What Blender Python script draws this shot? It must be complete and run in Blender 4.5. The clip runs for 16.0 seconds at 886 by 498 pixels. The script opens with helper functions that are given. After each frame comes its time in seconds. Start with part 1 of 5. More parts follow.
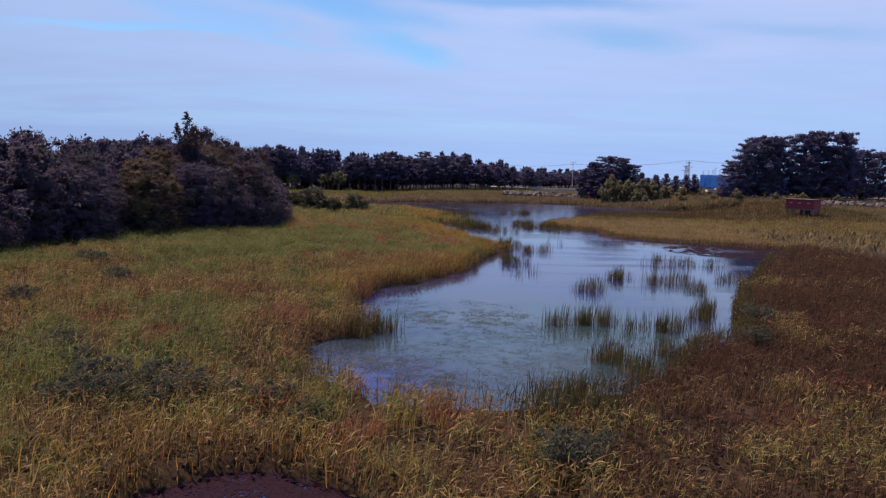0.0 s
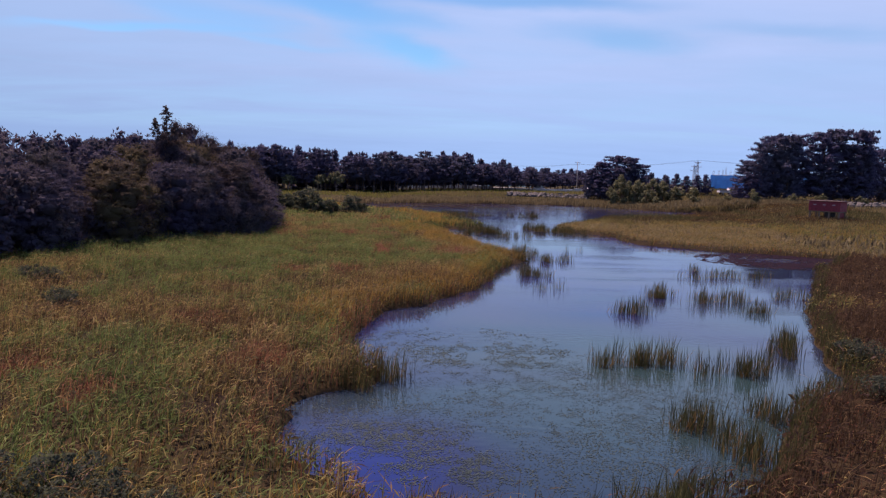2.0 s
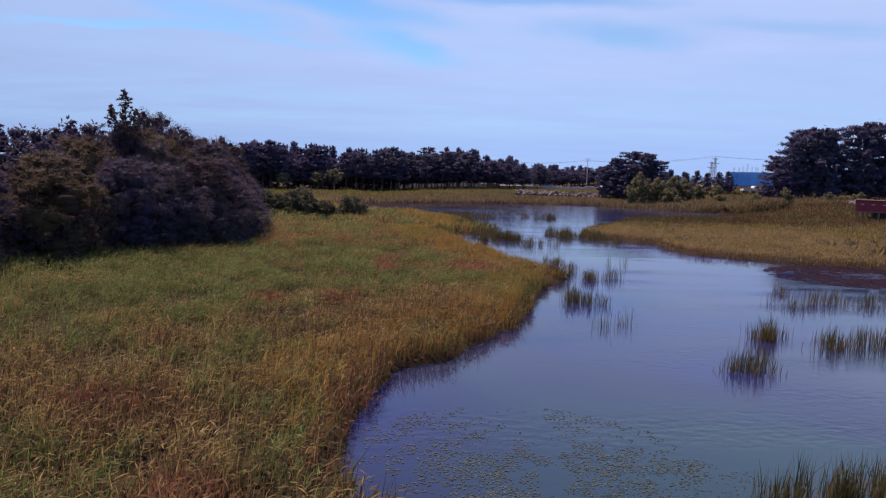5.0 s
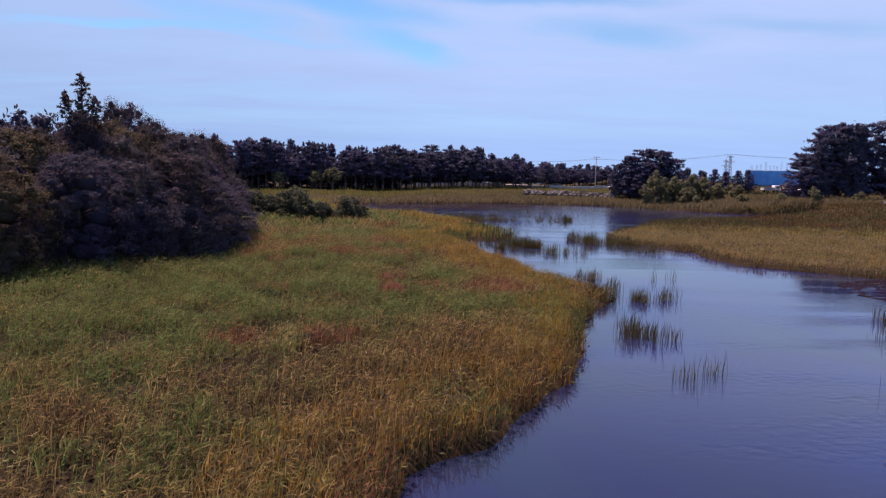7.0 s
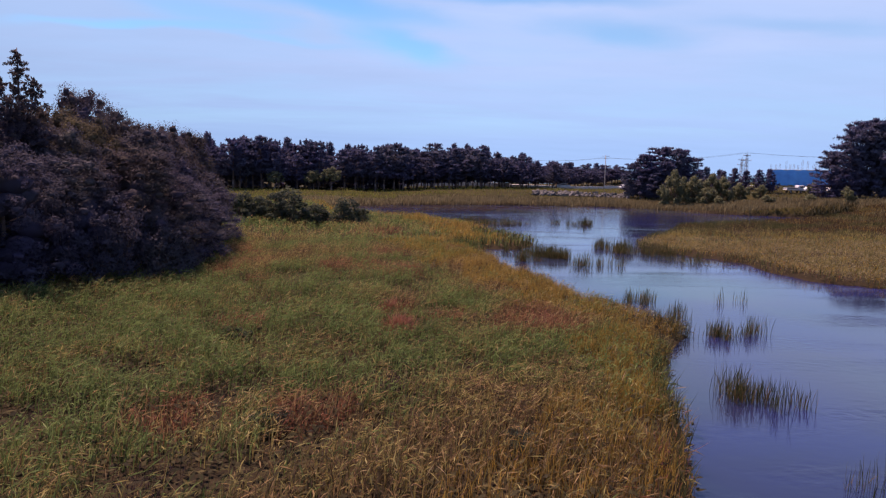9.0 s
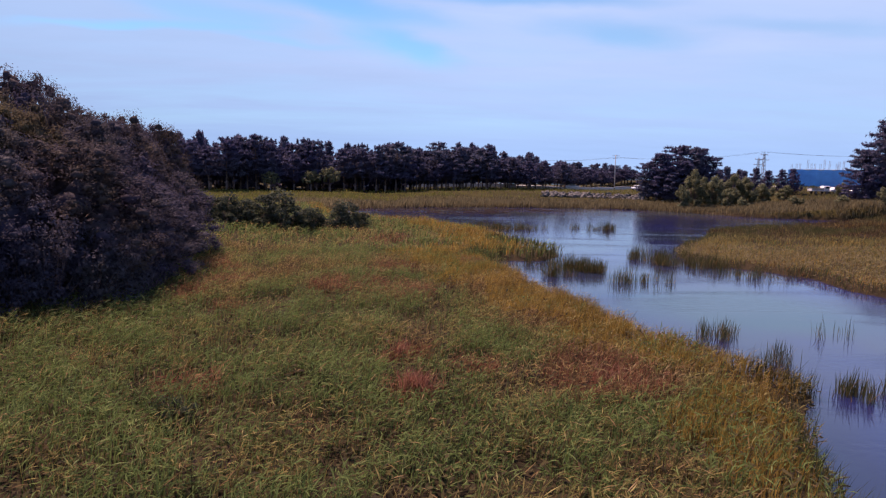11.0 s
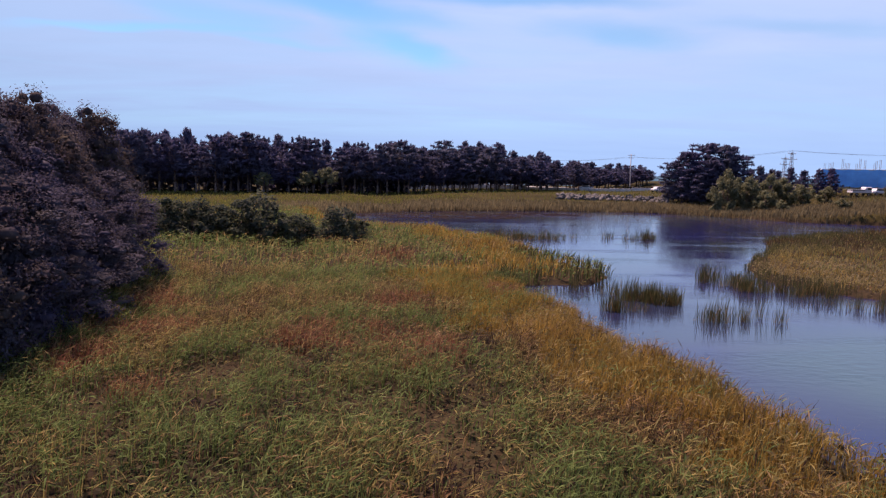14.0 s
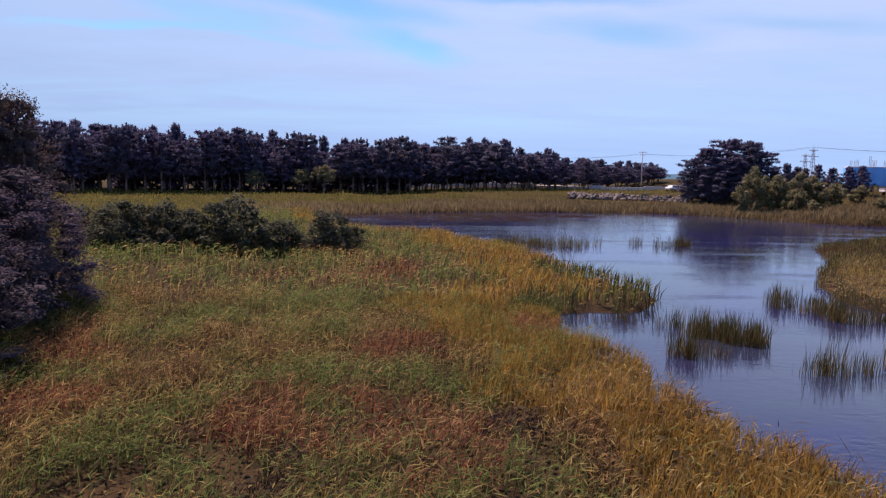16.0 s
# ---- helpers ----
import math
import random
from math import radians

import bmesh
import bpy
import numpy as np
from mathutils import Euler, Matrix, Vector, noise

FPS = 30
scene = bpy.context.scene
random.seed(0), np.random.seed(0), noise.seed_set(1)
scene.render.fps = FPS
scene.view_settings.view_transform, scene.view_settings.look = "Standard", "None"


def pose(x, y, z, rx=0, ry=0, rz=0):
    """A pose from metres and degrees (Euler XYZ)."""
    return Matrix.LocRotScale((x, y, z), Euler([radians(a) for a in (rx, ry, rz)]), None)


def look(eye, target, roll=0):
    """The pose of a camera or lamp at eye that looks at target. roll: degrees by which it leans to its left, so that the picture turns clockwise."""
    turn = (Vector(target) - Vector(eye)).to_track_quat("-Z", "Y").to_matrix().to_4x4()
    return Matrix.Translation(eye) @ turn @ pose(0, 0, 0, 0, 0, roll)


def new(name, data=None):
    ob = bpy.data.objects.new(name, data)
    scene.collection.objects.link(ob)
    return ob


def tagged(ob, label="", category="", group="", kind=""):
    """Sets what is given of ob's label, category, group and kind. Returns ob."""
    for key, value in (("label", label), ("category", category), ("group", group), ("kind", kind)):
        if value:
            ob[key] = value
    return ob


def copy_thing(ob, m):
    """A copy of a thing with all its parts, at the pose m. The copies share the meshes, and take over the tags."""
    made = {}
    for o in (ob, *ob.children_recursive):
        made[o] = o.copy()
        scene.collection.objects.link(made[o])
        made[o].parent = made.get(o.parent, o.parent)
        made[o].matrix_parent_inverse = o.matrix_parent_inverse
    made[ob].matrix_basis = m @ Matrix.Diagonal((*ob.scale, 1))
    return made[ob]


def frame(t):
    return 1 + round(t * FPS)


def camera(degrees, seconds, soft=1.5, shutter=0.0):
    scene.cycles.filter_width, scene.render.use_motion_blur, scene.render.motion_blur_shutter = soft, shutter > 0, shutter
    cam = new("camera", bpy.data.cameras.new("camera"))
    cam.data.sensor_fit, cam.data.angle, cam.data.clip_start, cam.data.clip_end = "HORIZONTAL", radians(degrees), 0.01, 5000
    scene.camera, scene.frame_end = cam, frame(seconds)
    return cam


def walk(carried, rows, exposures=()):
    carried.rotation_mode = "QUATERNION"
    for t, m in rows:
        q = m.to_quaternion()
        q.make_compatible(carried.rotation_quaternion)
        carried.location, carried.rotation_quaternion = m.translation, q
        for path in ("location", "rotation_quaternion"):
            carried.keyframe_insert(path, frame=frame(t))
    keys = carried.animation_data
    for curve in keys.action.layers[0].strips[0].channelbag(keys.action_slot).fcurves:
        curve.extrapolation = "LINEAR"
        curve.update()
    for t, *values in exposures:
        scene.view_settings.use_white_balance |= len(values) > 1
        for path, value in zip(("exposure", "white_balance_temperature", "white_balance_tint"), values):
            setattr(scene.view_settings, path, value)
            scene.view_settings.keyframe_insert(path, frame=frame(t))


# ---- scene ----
cam = camera(67.3, 16.0, soft=1.3)
PATH = [
    (0, (-1.416, -0.429, 8.189), (-1.3732, 1.5577, 7.9595), 1.544),
    (0.5, (-1.616, 1.646, 8.186), (-1.5721, 3.6319, 7.9577), 1.535),
    (1, (-1.810, 3.614, 8.184), (-1.7653, 5.6001, 7.9561), 1.524),
    (1.5, (-2.001, 5.532, 8.182), (-1.9552, 7.5186, 7.9539), 1.512),
    (2, (-2.191, 7.444, 8.179), (-2.1440, 9.4303, 7.9504), 1.499),
    (2.5, (-2.381, 9.381, 8.175), (-2.3337, 11.3667, 7.9451), 1.486),
    (3, (-2.573, 11.364, 8.168), (-2.5255, 13.3494, 7.9374), 1.471),
    (3.5, (-2.768, 13.406, 8.159), (-2.7204, 15.3917, 7.9269), 1.456),
    (4, (-2.967, 15.514, 8.147), (-2.9192, 17.4995, 7.9133), 1.441),
    (4.5, (-3.170, 17.688, 8.131), (-3.1221, 19.6733, 7.8962), 1.425),
    (5, (-3.377, 19.923, 8.112), (-3.3293, 21.9086, 7.8755), 1.408),
    (7.5, (-4.459, 31.685, 7.957), (-4.4128, 33.6700, 7.7171), 1.322),
    (8, (-4.679, 34.071, 7.916), (-4.6333, 36.0559, 7.6754), 1.304),
    (8.5, (-4.898, 36.442, 7.871), (-4.8526, 38.4265, 7.6311), 1.287),
    (9, (-5.115, 38.788, 7.824), (-5.0694, 40.7728, 7.5847), 1.270),
    (11.5, (-6.111, 50.009, 7.579), (-6.0678, 51.9946, 7.3429), 1.192),
    (12, (-6.284, 52.159, 7.533), (-6.2416, 54.1442, 7.2982), 1.178),
    (12.5, (-6.445, 54.291, 7.491), (-6.4040, 56.2771, 7.2570), 1.165),
    (13, (-6.595, 56.418, 7.454), (-6.5543, 58.4044, 7.2205), 1.153),
    (13.5, (-6.732, 58.553, 7.423), (-6.6918, 60.5392, 7.1898), 1.142),
    (14, (-6.855, 60.710, 7.400), (-6.8159, 62.6960, 7.1663), 1.132),
    (14.5, (-6.965, 62.905, 7.386), (-6.9264, 64.8905, 7.1513), 1.124),
    (15, (-7.061, 65.153, 7.382), (-7.0233, 67.1385, 7.1463), 1.116),
    (15.5, (-7.143, 67.470, 7.391), (-7.1069, 69.4555, 7.1529), 1.110),
    (16, (-7.213, 69.871, 7.413), (-7.1778, 71.8561, 7.1726), 1.105),
]
# exposure and white balance ride with the walk
walk(cam, [(t, look(eye, target, roll)) for t, eye, target, roll in PATH], [(0.0, 0.48, 6540, 37), (5.0, 0.52, 6500, 38), (9.0, 0.60, 6620, 36), (16.0, 0.67, 6770, 37)])

# ---------------------------------------------------------------- world and sun
SUN_EL, SUN_AZ = 57.0, -38.0            # degrees; azimuth from +y towards +x
world = bpy.data.worlds.new("sky")
scene.world = world
world.use_nodes = True
wn, wl = world.node_tree.nodes, world.node_tree.links
wn.clear()
w_out = wn.new("ShaderNodeOutputWorld")
w_bg = wn.new("ShaderNodeBackground")
w_sky = wn.new("ShaderNodeTexSky")
w_sky.sky_type = 'NISHITA'
w_sky.sun_disc = False
w_sky.sun_elevation = radians(SUN_EL)
w_sky.sun_rotation = radians(SUN_AZ)
w_sky.air_density, w_sky.dust_density, w_sky.ozone_density = 1.0, 0.05, 3.0
w_tc = wn.new("ShaderNodeTexCoord")
w_sep = wn.new("ShaderNodeSeparateXYZ")
wl.new(w_tc.outputs["Generated"], w_sep.inputs[0])
w_z = wn.new("ShaderNodeMath"); w_z.operation = 'ADD'; w_z.inputs[1].default_value = 0.09
wl.new(w_sep.outputs["Z"], w_z.inputs[0])
w_zm = wn.new("ShaderNodeMath"); w_zm.operation = 'MAXIMUM'; w_zm.inputs[1].default_value = 0.05
wl.new(w_z.outputs[0], w_zm.inputs[0])
w_px = wn.new("ShaderNodeMath"); w_px.operation = 'DIVIDE'
w_py = wn.new("ShaderNodeMath"); w_py.operation = 'DIVIDE'
wl.new(w_sep.outputs["X"], w_px.inputs[0]); wl.new(w_zm.outputs[0], w_px.inputs[1])
wl.new(w_sep.outputs["Y"], w_py.inputs[0]); wl.new(w_zm.outputs[0], w_py.inputs[1])
w_cmb = wn.new("ShaderNodeCombineXYZ")
wl.new(w_px.outputs[0], w_cmb.inputs[0]); wl.new(w_py.outputs[0], w_cmb.inputs[1])
w_map = wn.new("ShaderNodeMapping")
w_map.inputs["Rotation"].default_value = (0, 0, radians(-24))
w_map.inputs["Scale"].default_value = (0.55, 1.25, 1.0)
w_map.inputs["Location"].default_value = (1.7, 0.4, 0.0)
wl.new(w_cmb.outputs[0], w_map.inputs[0])
w_no = wn.new("ShaderNodeTexNoise")
w_no.inputs["Scale"].default_value = 0.85
w_no.inputs["Detail"].default_value = 7.0
w_no.inputs["Roughness"].default_value = 0.55
w_no.inputs["Distortion"].default_value = 0.7
wl.new(w_map.outputs[0], w_no.inputs["Vector"])
w_rp = wn.new("ShaderNodeValToRGB")
w_rp.color_ramp.elements[0].position = 0.40
w_rp.color_ramp.elements[1].position = 0.60
w_rp.color_ramp.elements[0].color = (0.80, 0.80, 0.80, 1)
w_rp.color_ramp.elements[1].color = (0.97, 0.97, 0.97, 1)
wl.new(w_no.outputs["Fac"], w_rp.inputs[0])
w_hz = wn.new("ShaderNodeMapRange")
w_hz.inputs["From Min"].default_value, w_hz.inputs["From Max"].default_value = 0.045, 0.16
w_hz.inputs["To Min"].default_value, w_hz.inputs["To Max"].default_value = 1.0, 0.0
wl.new(w_sep.outputs["Z"], w_hz.inputs["Value"])
# soft openings of clear blue in the cloud sheet
w_wob = wn.new("ShaderNodeTexNoise"); w_wob.inputs["Scale"].default_value = 2.2; w_wob.inputs["Detail"].default_value = 5.0
wl.new(w_cmb.outputs[0], w_wob.inputs["Vector"])
w_wc = wn.new("ShaderNodeVectorMath"); w_wc.operation = 'MULTIPLY_ADD'
w_wc.inputs[1].default_value, w_wc.inputs[2].default_value = (0.42, 0.30, 0), (-0.21, -0.15, 0)
wl.new(w_wob.outputs["Color"], w_wc.inputs[0])
w_wp = wn.new("ShaderNodeVectorMath"); w_wp.operation = 'ADD'
wl.new(w_cmb.outputs[0], w_wp.inputs[0]); wl.new(w_wc.outputs[0], w_wp.inputs[1])
w_cloud = w_rp.outputs[0]
for ox, oy, turn, long, wide, deep in ((-1.00, 3.20, 50, 0.62, 0.30, 0.62), (-0.43, 3.02, 32, 0.78, 0.25, 0.95), (-0.17, 3.72, 62, 0.72, 0.27, 0.95), (-1.45, 3.35, 6, 0.72, 0.12, 0.80),
                                      (0.92, 3.36, 12, 0.58, 0.28, 0.65), (0.30, 2.88, 2, 0.85, 0.14, 0.80), (-0.80, 3.62, 25, 0.55, 0.09, 0.40), (1.70, 3.05, -8, 0.70, 0.16, 0.35)):
    w_om = wn.new("ShaderNodeMapping"); w_om.vector_type = 'TEXTURE'
    w_om.inputs["Location"].default_value = (ox, oy, 0)
    w_om.inputs["Rotation"].default_value = (0, 0, radians(turn))
    w_om.inputs["Scale"].default_value = (long, wide, 1)
    wl.new(w_wp.outputs[0], w_om.inputs[0])
    w_ol = wn.new("ShaderNodeVectorMath"); w_ol.operation = 'LENGTH'
    wl.new(w_om.outputs[0], w_ol.inputs[0])
    w_or = wn.new("ShaderNodeMapRange"); w_or.interpolation_type = 'SMOOTHSTEP'
    w_or.inputs["From Min"].default_value, w_or.inputs["From Max"].default_value = 0.15, 1.15
    w_or.inputs["To Min"].default_value, w_or.inputs["To Max"].default_value = 1.0 - deep, 1.0
    wl.new(w_ol.outputs["Value"], w_or.inputs["Value"])
    w_ok = wn.new("ShaderNodeMath"); w_ok.operation = 'MULTIPLY'
    wl.new(w_cloud, w_ok.inputs[0]); wl.new(w_or.outputs[0], w_ok.inputs[1])
    w_cloud = w_ok.outputs[0]
w_hi = wn.new("ShaderNodeMapRange")                    # the cloud sheet thins overhead
w_hi.inputs["From Min"].default_value, w_hi.inputs["From Max"].default_value = 0.24, 0.44
w_hi.inputs["To Min"].default_value, w_hi.inputs["To Max"].default_value = 1.0, 0.2
wl.new(w_sep.outputs["Z"], w_hi.inputs["Value"])
w_ht = wn.new("ShaderNodeMath"); w_ht.operation = 'MULTIPLY'
wl.new(w_cloud, w_ht.inputs[0]); wl.new(w_hi.outputs[0], w_ht.inputs[1])
w_cloud = w_ht.outputs[0]
w_mx = wn.new("ShaderNodeMath"); w_mx.operation = 'MAXIMUM'
wl.new(w_cloud, w_mx.inputs[0]); wl.new(w_hz.outputs[0], w_mx.inputs[1])
w_mix = wn.new("ShaderNodeMix"); w_mix.data_type = 'RGBA'
wl.new(w_mx.outputs[0], w_mix.inputs["Factor"])
w_tone = wn.new("ShaderNodeMix"); w_tone.data_type, w_tone.blend_type = 'RGBA', 'MULTIPLY'
w_tone.inputs["Factor"].default_value = 1.0
w_tz = wn.new("ShaderNodeMix"); w_tz.data_type = 'RGBA'      # deeper blue towards the zenith
w_tr = wn.new("ShaderNodeMapRange")
w_tr.inputs["From Min"].default_value, w_tr.inputs["From Max"].default_value = 0.22, 0.5
wl.new(w_sep.outputs["Z"], w_tr.inputs["Value"]); wl.new(w_tr.outputs[0], w_tz.inputs["Factor"])
w_tz.inputs["A"].default_value, w_tz.inputs["B"].default_value = (0.64, 1.09, 1.12, 1), (0.62, 0.78, 1.12, 1)
wl.new(w_tz.outputs["Result"], w_tone.inputs["B"])
wl.new(w_sky.outputs[0], w_tone.inputs["A"])
wl.new(w_tone.outputs["Result"], w_mix.inputs["A"])
w_cc = wn.new("ShaderNodeMix"); w_cc.data_type = 'RGBA'      # blue haze low, whiter cloud higher up
w_hc = wn.new("ShaderNodeMapRange")
w_hc.inputs["From Min"].default_value, w_hc.inputs["From Max"].default_value = 0.03, 0.20
wl.new(w_sep.outputs["Z"], w_hc.inputs["Value"])
wl.new(w_hc.outputs[0], w_cc.inputs["Factor"])
w_cc.inputs["A"].default_value, w_cc.inputs["B"].default_value = (2.95, 5.3, 7.9, 1), (4.02, 5.98, 8.2, 1)
w_cx = wn.new("ShaderNodeMapRange")                    # the cloud sheet is thinner and greyer to the west
w_cx.inputs["From Min"].default_value, w_cx.inputs["From Max"].default_value = -0.60, 0.10
w_cx.inputs["To Min"].default_value, w_cx.inputs["To Max"].default_value = 0.83, 1.0
wl.new(w_sep.outputs["X"], w_cx.inputs["Value"])
w_cg = wn.new("ShaderNodeVectorMath"); w_cg.operation = 'SCALE'
wl.new(w_cc.outputs["Result"], w_cg.inputs[0]); wl.new(w_cx.outputs[0], w_cg.inputs["Scale"])
w_st = wn.new("ShaderNodeTexNoise")                    # fine drawn-out wisps
w_st.inputs["Scale"].default_value, w_st.inputs["Detail"].default_value, w_st.inputs["Roughness"].default_value = 1.0, 9.0, 0.62
w_sm = wn.new("ShaderNodeMapping")
w_sm.inputs["Rotation"].default_value, w_sm.inputs["Scale"].default_value = (0, 0, radians(-50)), (0.8, 1.9, 1.0)
wl.new(w_wp.outputs[0], w_sm.inputs[0]); wl.new(w_sm.outputs[0], w_st.inputs["Vector"])
w_sr = wn.new("ShaderNodeMapRange")
w_sr.inputs["From Min"].default_value, w_sr.inputs["From Max"].default_value = 0.3, 0.7
w_sr.inputs["To Min"].default_value, w_sr.inputs["To Max"].default_value = 0.965, 1.03
wl.new(w_st.outputs["Fac"], w_sr.inputs["Value"])
w_cs = wn.new("ShaderNodeVectorMath"); w_cs.operation = 'SCALE'
wl.new(w_cg.outputs[0], w_cs.inputs[0]); wl.new(w_sr.outputs[0], w_cs.inputs["Scale"])
wl.new(w_cs.outputs[0], w_mix.inputs["B"])
wl.new(w_mix.outputs["Result"], w_bg.inputs["Color"])
w_bg.inputs["Strength"].default_value = 0.076
wl.new(w_bg.outputs[0], w_out.inputs["Surface"])

sun = new("sun", bpy.data.lights.new("sun", 'SUN'))
sun.data.energy, sun.data.angle, sun.data.color = 5.0, radians(5), (1.0, 0.80, 0.60)
_az, _el = radians(SUN_AZ), radians(SUN_EL)
sun_from = Vector((math.sin(_az) * math.cos(_el), math.cos(_az) * math.cos(_el), math.sin(_el)))
sun.matrix_world = look(sun_from * 100, (0, 0, 0))

# ---------------------------------------------------------------- materials


def new_mat(name):
    m = bpy.data.materials.new(name)
    m.use_nodes = True
    n, l = m.node_tree.nodes, m.node_tree.links
    return m, n, l, n["Principled BSDF"]


def leaf_mat(name, stops, rough=0.7, translucent=0.45, scale=0.35, spread=0.68, by="island"):
    """Plant matter: a ramp of colours picked by the piece and by slow noise over the ground."""
    m, n, l, b = new_mat(name)
    geo = n.new("ShaderNodeNewGeometry")
    obi = n.new("ShaderNodeObjectInfo")
    no = n.new("ShaderNodeTexNoise")
    no.inputs["Scale"].default_value = scale
    no.inputs["Detail"].default_value = 4.0
    l.new(geo.outputs["Position"], no.inputs["Vector"])
    a = n.new("ShaderNodeMath"); a.operation = 'MULTIPLY_ADD'
    a.inputs[1].default_value = spread
    l.new(geo.outputs["Random Per Island"] if by == "island" else obi.outputs["Random"], a.inputs[0])
    s = n.new("ShaderNodeMath"); s.operation = 'MULTIPLY_ADD'
    s.inputs[1].default_value = 1.9
    s.inputs[2].default_value = -0.68
    l.new(no.outputs["Fac"], s.inputs[0])
    k = n.new("ShaderNodeMath"); k.operation = 'MULTIPLY'
    k.inputs[1].default_value = 1.0 - spread
    l.new(s.outputs[0], k.inputs[0])
    l.new(k.outputs[0], a.inputs[2])
    r = n.new("ShaderNodeValToRGB")
    e = r.color_ramp.elements
    while len(e) < len(stops):
        e.new(0.5)
    for i, c in enumerate(stops):
        e[i].position = (0.0, 0.34, 0.74, 1.0)[i]
        e[i].color = (*c, 1)
    l.new(a.outputs[0], r.inputs[0])
    l.new(r.outputs[0], b.inputs["Base Color"])
    b.inputs["Roughness"].default_value = rough
    b.inputs["Specular IOR Level"].default_value = 0.05
    if translucent > 0:
        tr = n.new("ShaderNodeBsdfTranslucent")
        l.new(r.outputs[0], tr.inputs["Color"])
        mx = n.new("ShaderNodeMixShader")
        mx.inputs[0].default_value = translucent
        l.new(b.outputs[0], mx.inputs[1]); l.new(tr.outputs[0], mx.inputs[2])
        l.new(mx.outputs[0], n["Material Output"].inputs["Surface"])
    return m


def plain_mat(name, colour, rough=0.6, metal=0.0, var=0.3, scale=3.0, bump=0.0, alt=None):
    """Paint, stone, bark, metal: two scales of noise over one colour."""
    m, n, l, b = new_mat(name)
    tc = n.new("ShaderNodeTexCoord")
    no = n.new("ShaderNodeTexNoise"); no.inputs["Scale"].default_value = scale; no.inputs["Detail"].default_value = 6.0
    n2 = n.new("ShaderNodeTexNoise"); n2.inputs["Scale"].default_value = scale * 9; n2.inputs["Detail"].default_value = 3.0
    l.new(tc.outputs["Object"], no.inputs["Vector"]); l.new(tc.outputs["Object"], n2.inputs["Vector"])
    ad = n.new("ShaderNodeMath"); ad.operation = 'MULTIPLY_ADD'; ad.inputs[1].default_value = 0.45
    l.new(n2.outputs["Fac"], ad.inputs[0]); l.new(no.outputs["Fac"], ad.inputs[2])
    r = n.new("ShaderNodeValToRGB")
    r.color_ramp.elements[0].position, r.color_ramp.elements[1].position = 0.45, 1.0
    lo = alt or tuple(c * (1 - var) for c in colour)
    hi = tuple(min(1, c * (1 + var)) for c in colour)
    r.color_ramp.elements[0].color, r.color_ramp.elements[1].color = (*lo, 1), (*hi, 1)
    l.new(ad.outputs[0], r.inputs[0]); l.new(r.outputs[0], b.inputs["Base Color"])
    b.inputs["Roughness"].default_value, b.inputs["Metallic"].default_value = rough, metal
    if bump:
        bp = n.new("ShaderNodeBump"); bp.inputs["Strength"].default_value = bump; bp.inputs["Distance"].default_value = 0.05
        l.new(ad.outputs[0], bp.inputs["Height"]); l.new(bp.outputs[0], b.inputs["Normal"])
    return m


M_GREEN = leaf_mat("green reed", [(0.035, 0.052, 0.018), (0.092, 0.142, 0.043), (0.180, 0.236, 0.078), (0.45, 0.44, 0.21)])
M_OLIVE = leaf_mat("olive reed", [(0.056, 0.049, 0.022), (0.180, 0.153, 0.055), (0.35, 0.287, 0.106), (0.60, 0.50, 0.26)])
M_STRAW = leaf_mat("straw reed", [(0.075, 0.045, 0.027), (0.205, 0.128, 0.058), (0.33, 0.222, 0.105), (0.52, 0.41, 0.24)])
M_RUSSET = leaf_mat("russet grass", [(0.075, 0.028, 0.022), (0.19, 0.078, 0.050), (0.29, 0.135, 0.080), (0.44, 0.29, 0.17)])
M_SALMON = leaf_mat("salmon dry stalks", [(0.15, 0.060, 0.042), (0.29, 0.125, 0.082), (0.43, 0.21, 0.14), (0.58, 0.37, 0.26)])
M_GOLD = leaf_mat("golden sedge", [(0.092, 0.062, 0.018), (0.27, 0.172, 0.040), (0.45, 0.292, 0.072), (0.58, 0.44, 0.19)])
M_RUSH = leaf_mat("bulrush", [(0.028, 0.030, 0.016), (0.062, 0.066, 0.028), (0.105, 0.104, 0.044), (0.20, 0.175, 0.085)])
M_BROWN = leaf_mat("brown reed", [(0.026, 0.017, 0.014), (0.062, 0.039, 0.025), (0.110, 0.072, 0.039), (0.26, 0.19, 0.10)])
M_DARKWEED = leaf_mat("dead dark stalks", [(0.032, 0.023, 0.027), (0.056, 0.038, 0.041), (0.085, 0.058, 0.054), (0.17, 0.12, 0.095)])
M_BANK = leaf_mat("far bank reed", [(0.062, 0.052, 0.036), (0.162, 0.134, 0.075), (0.258, 0.215, 0.115), (0.38, 0.32, 0.175)])
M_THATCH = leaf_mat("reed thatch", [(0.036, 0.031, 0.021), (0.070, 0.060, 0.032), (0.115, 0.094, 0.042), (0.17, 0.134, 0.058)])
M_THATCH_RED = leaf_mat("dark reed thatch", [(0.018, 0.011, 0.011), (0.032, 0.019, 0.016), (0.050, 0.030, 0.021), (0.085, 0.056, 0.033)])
M_MEADOW = leaf_mat("meadow grass", [(0.085, 0.095, 0.026), (0.15, 0.16, 0.042), (0.22, 0.205, 0.058), (0.30, 0.25, 0.09)], scale=0.08)
# violet first stops put the bluish, lifted shade of the thicket into the leaf colour
M_LEAF = leaf_mat("violet-shade thicket leaves", [(0.070, 0.062, 0.108), (0.080, 0.075, 0.102), (0.098, 0.094, 0.086), (0.132, 0.124, 0.070)], scale=0.25, spread=0.12, translucent=0.4)
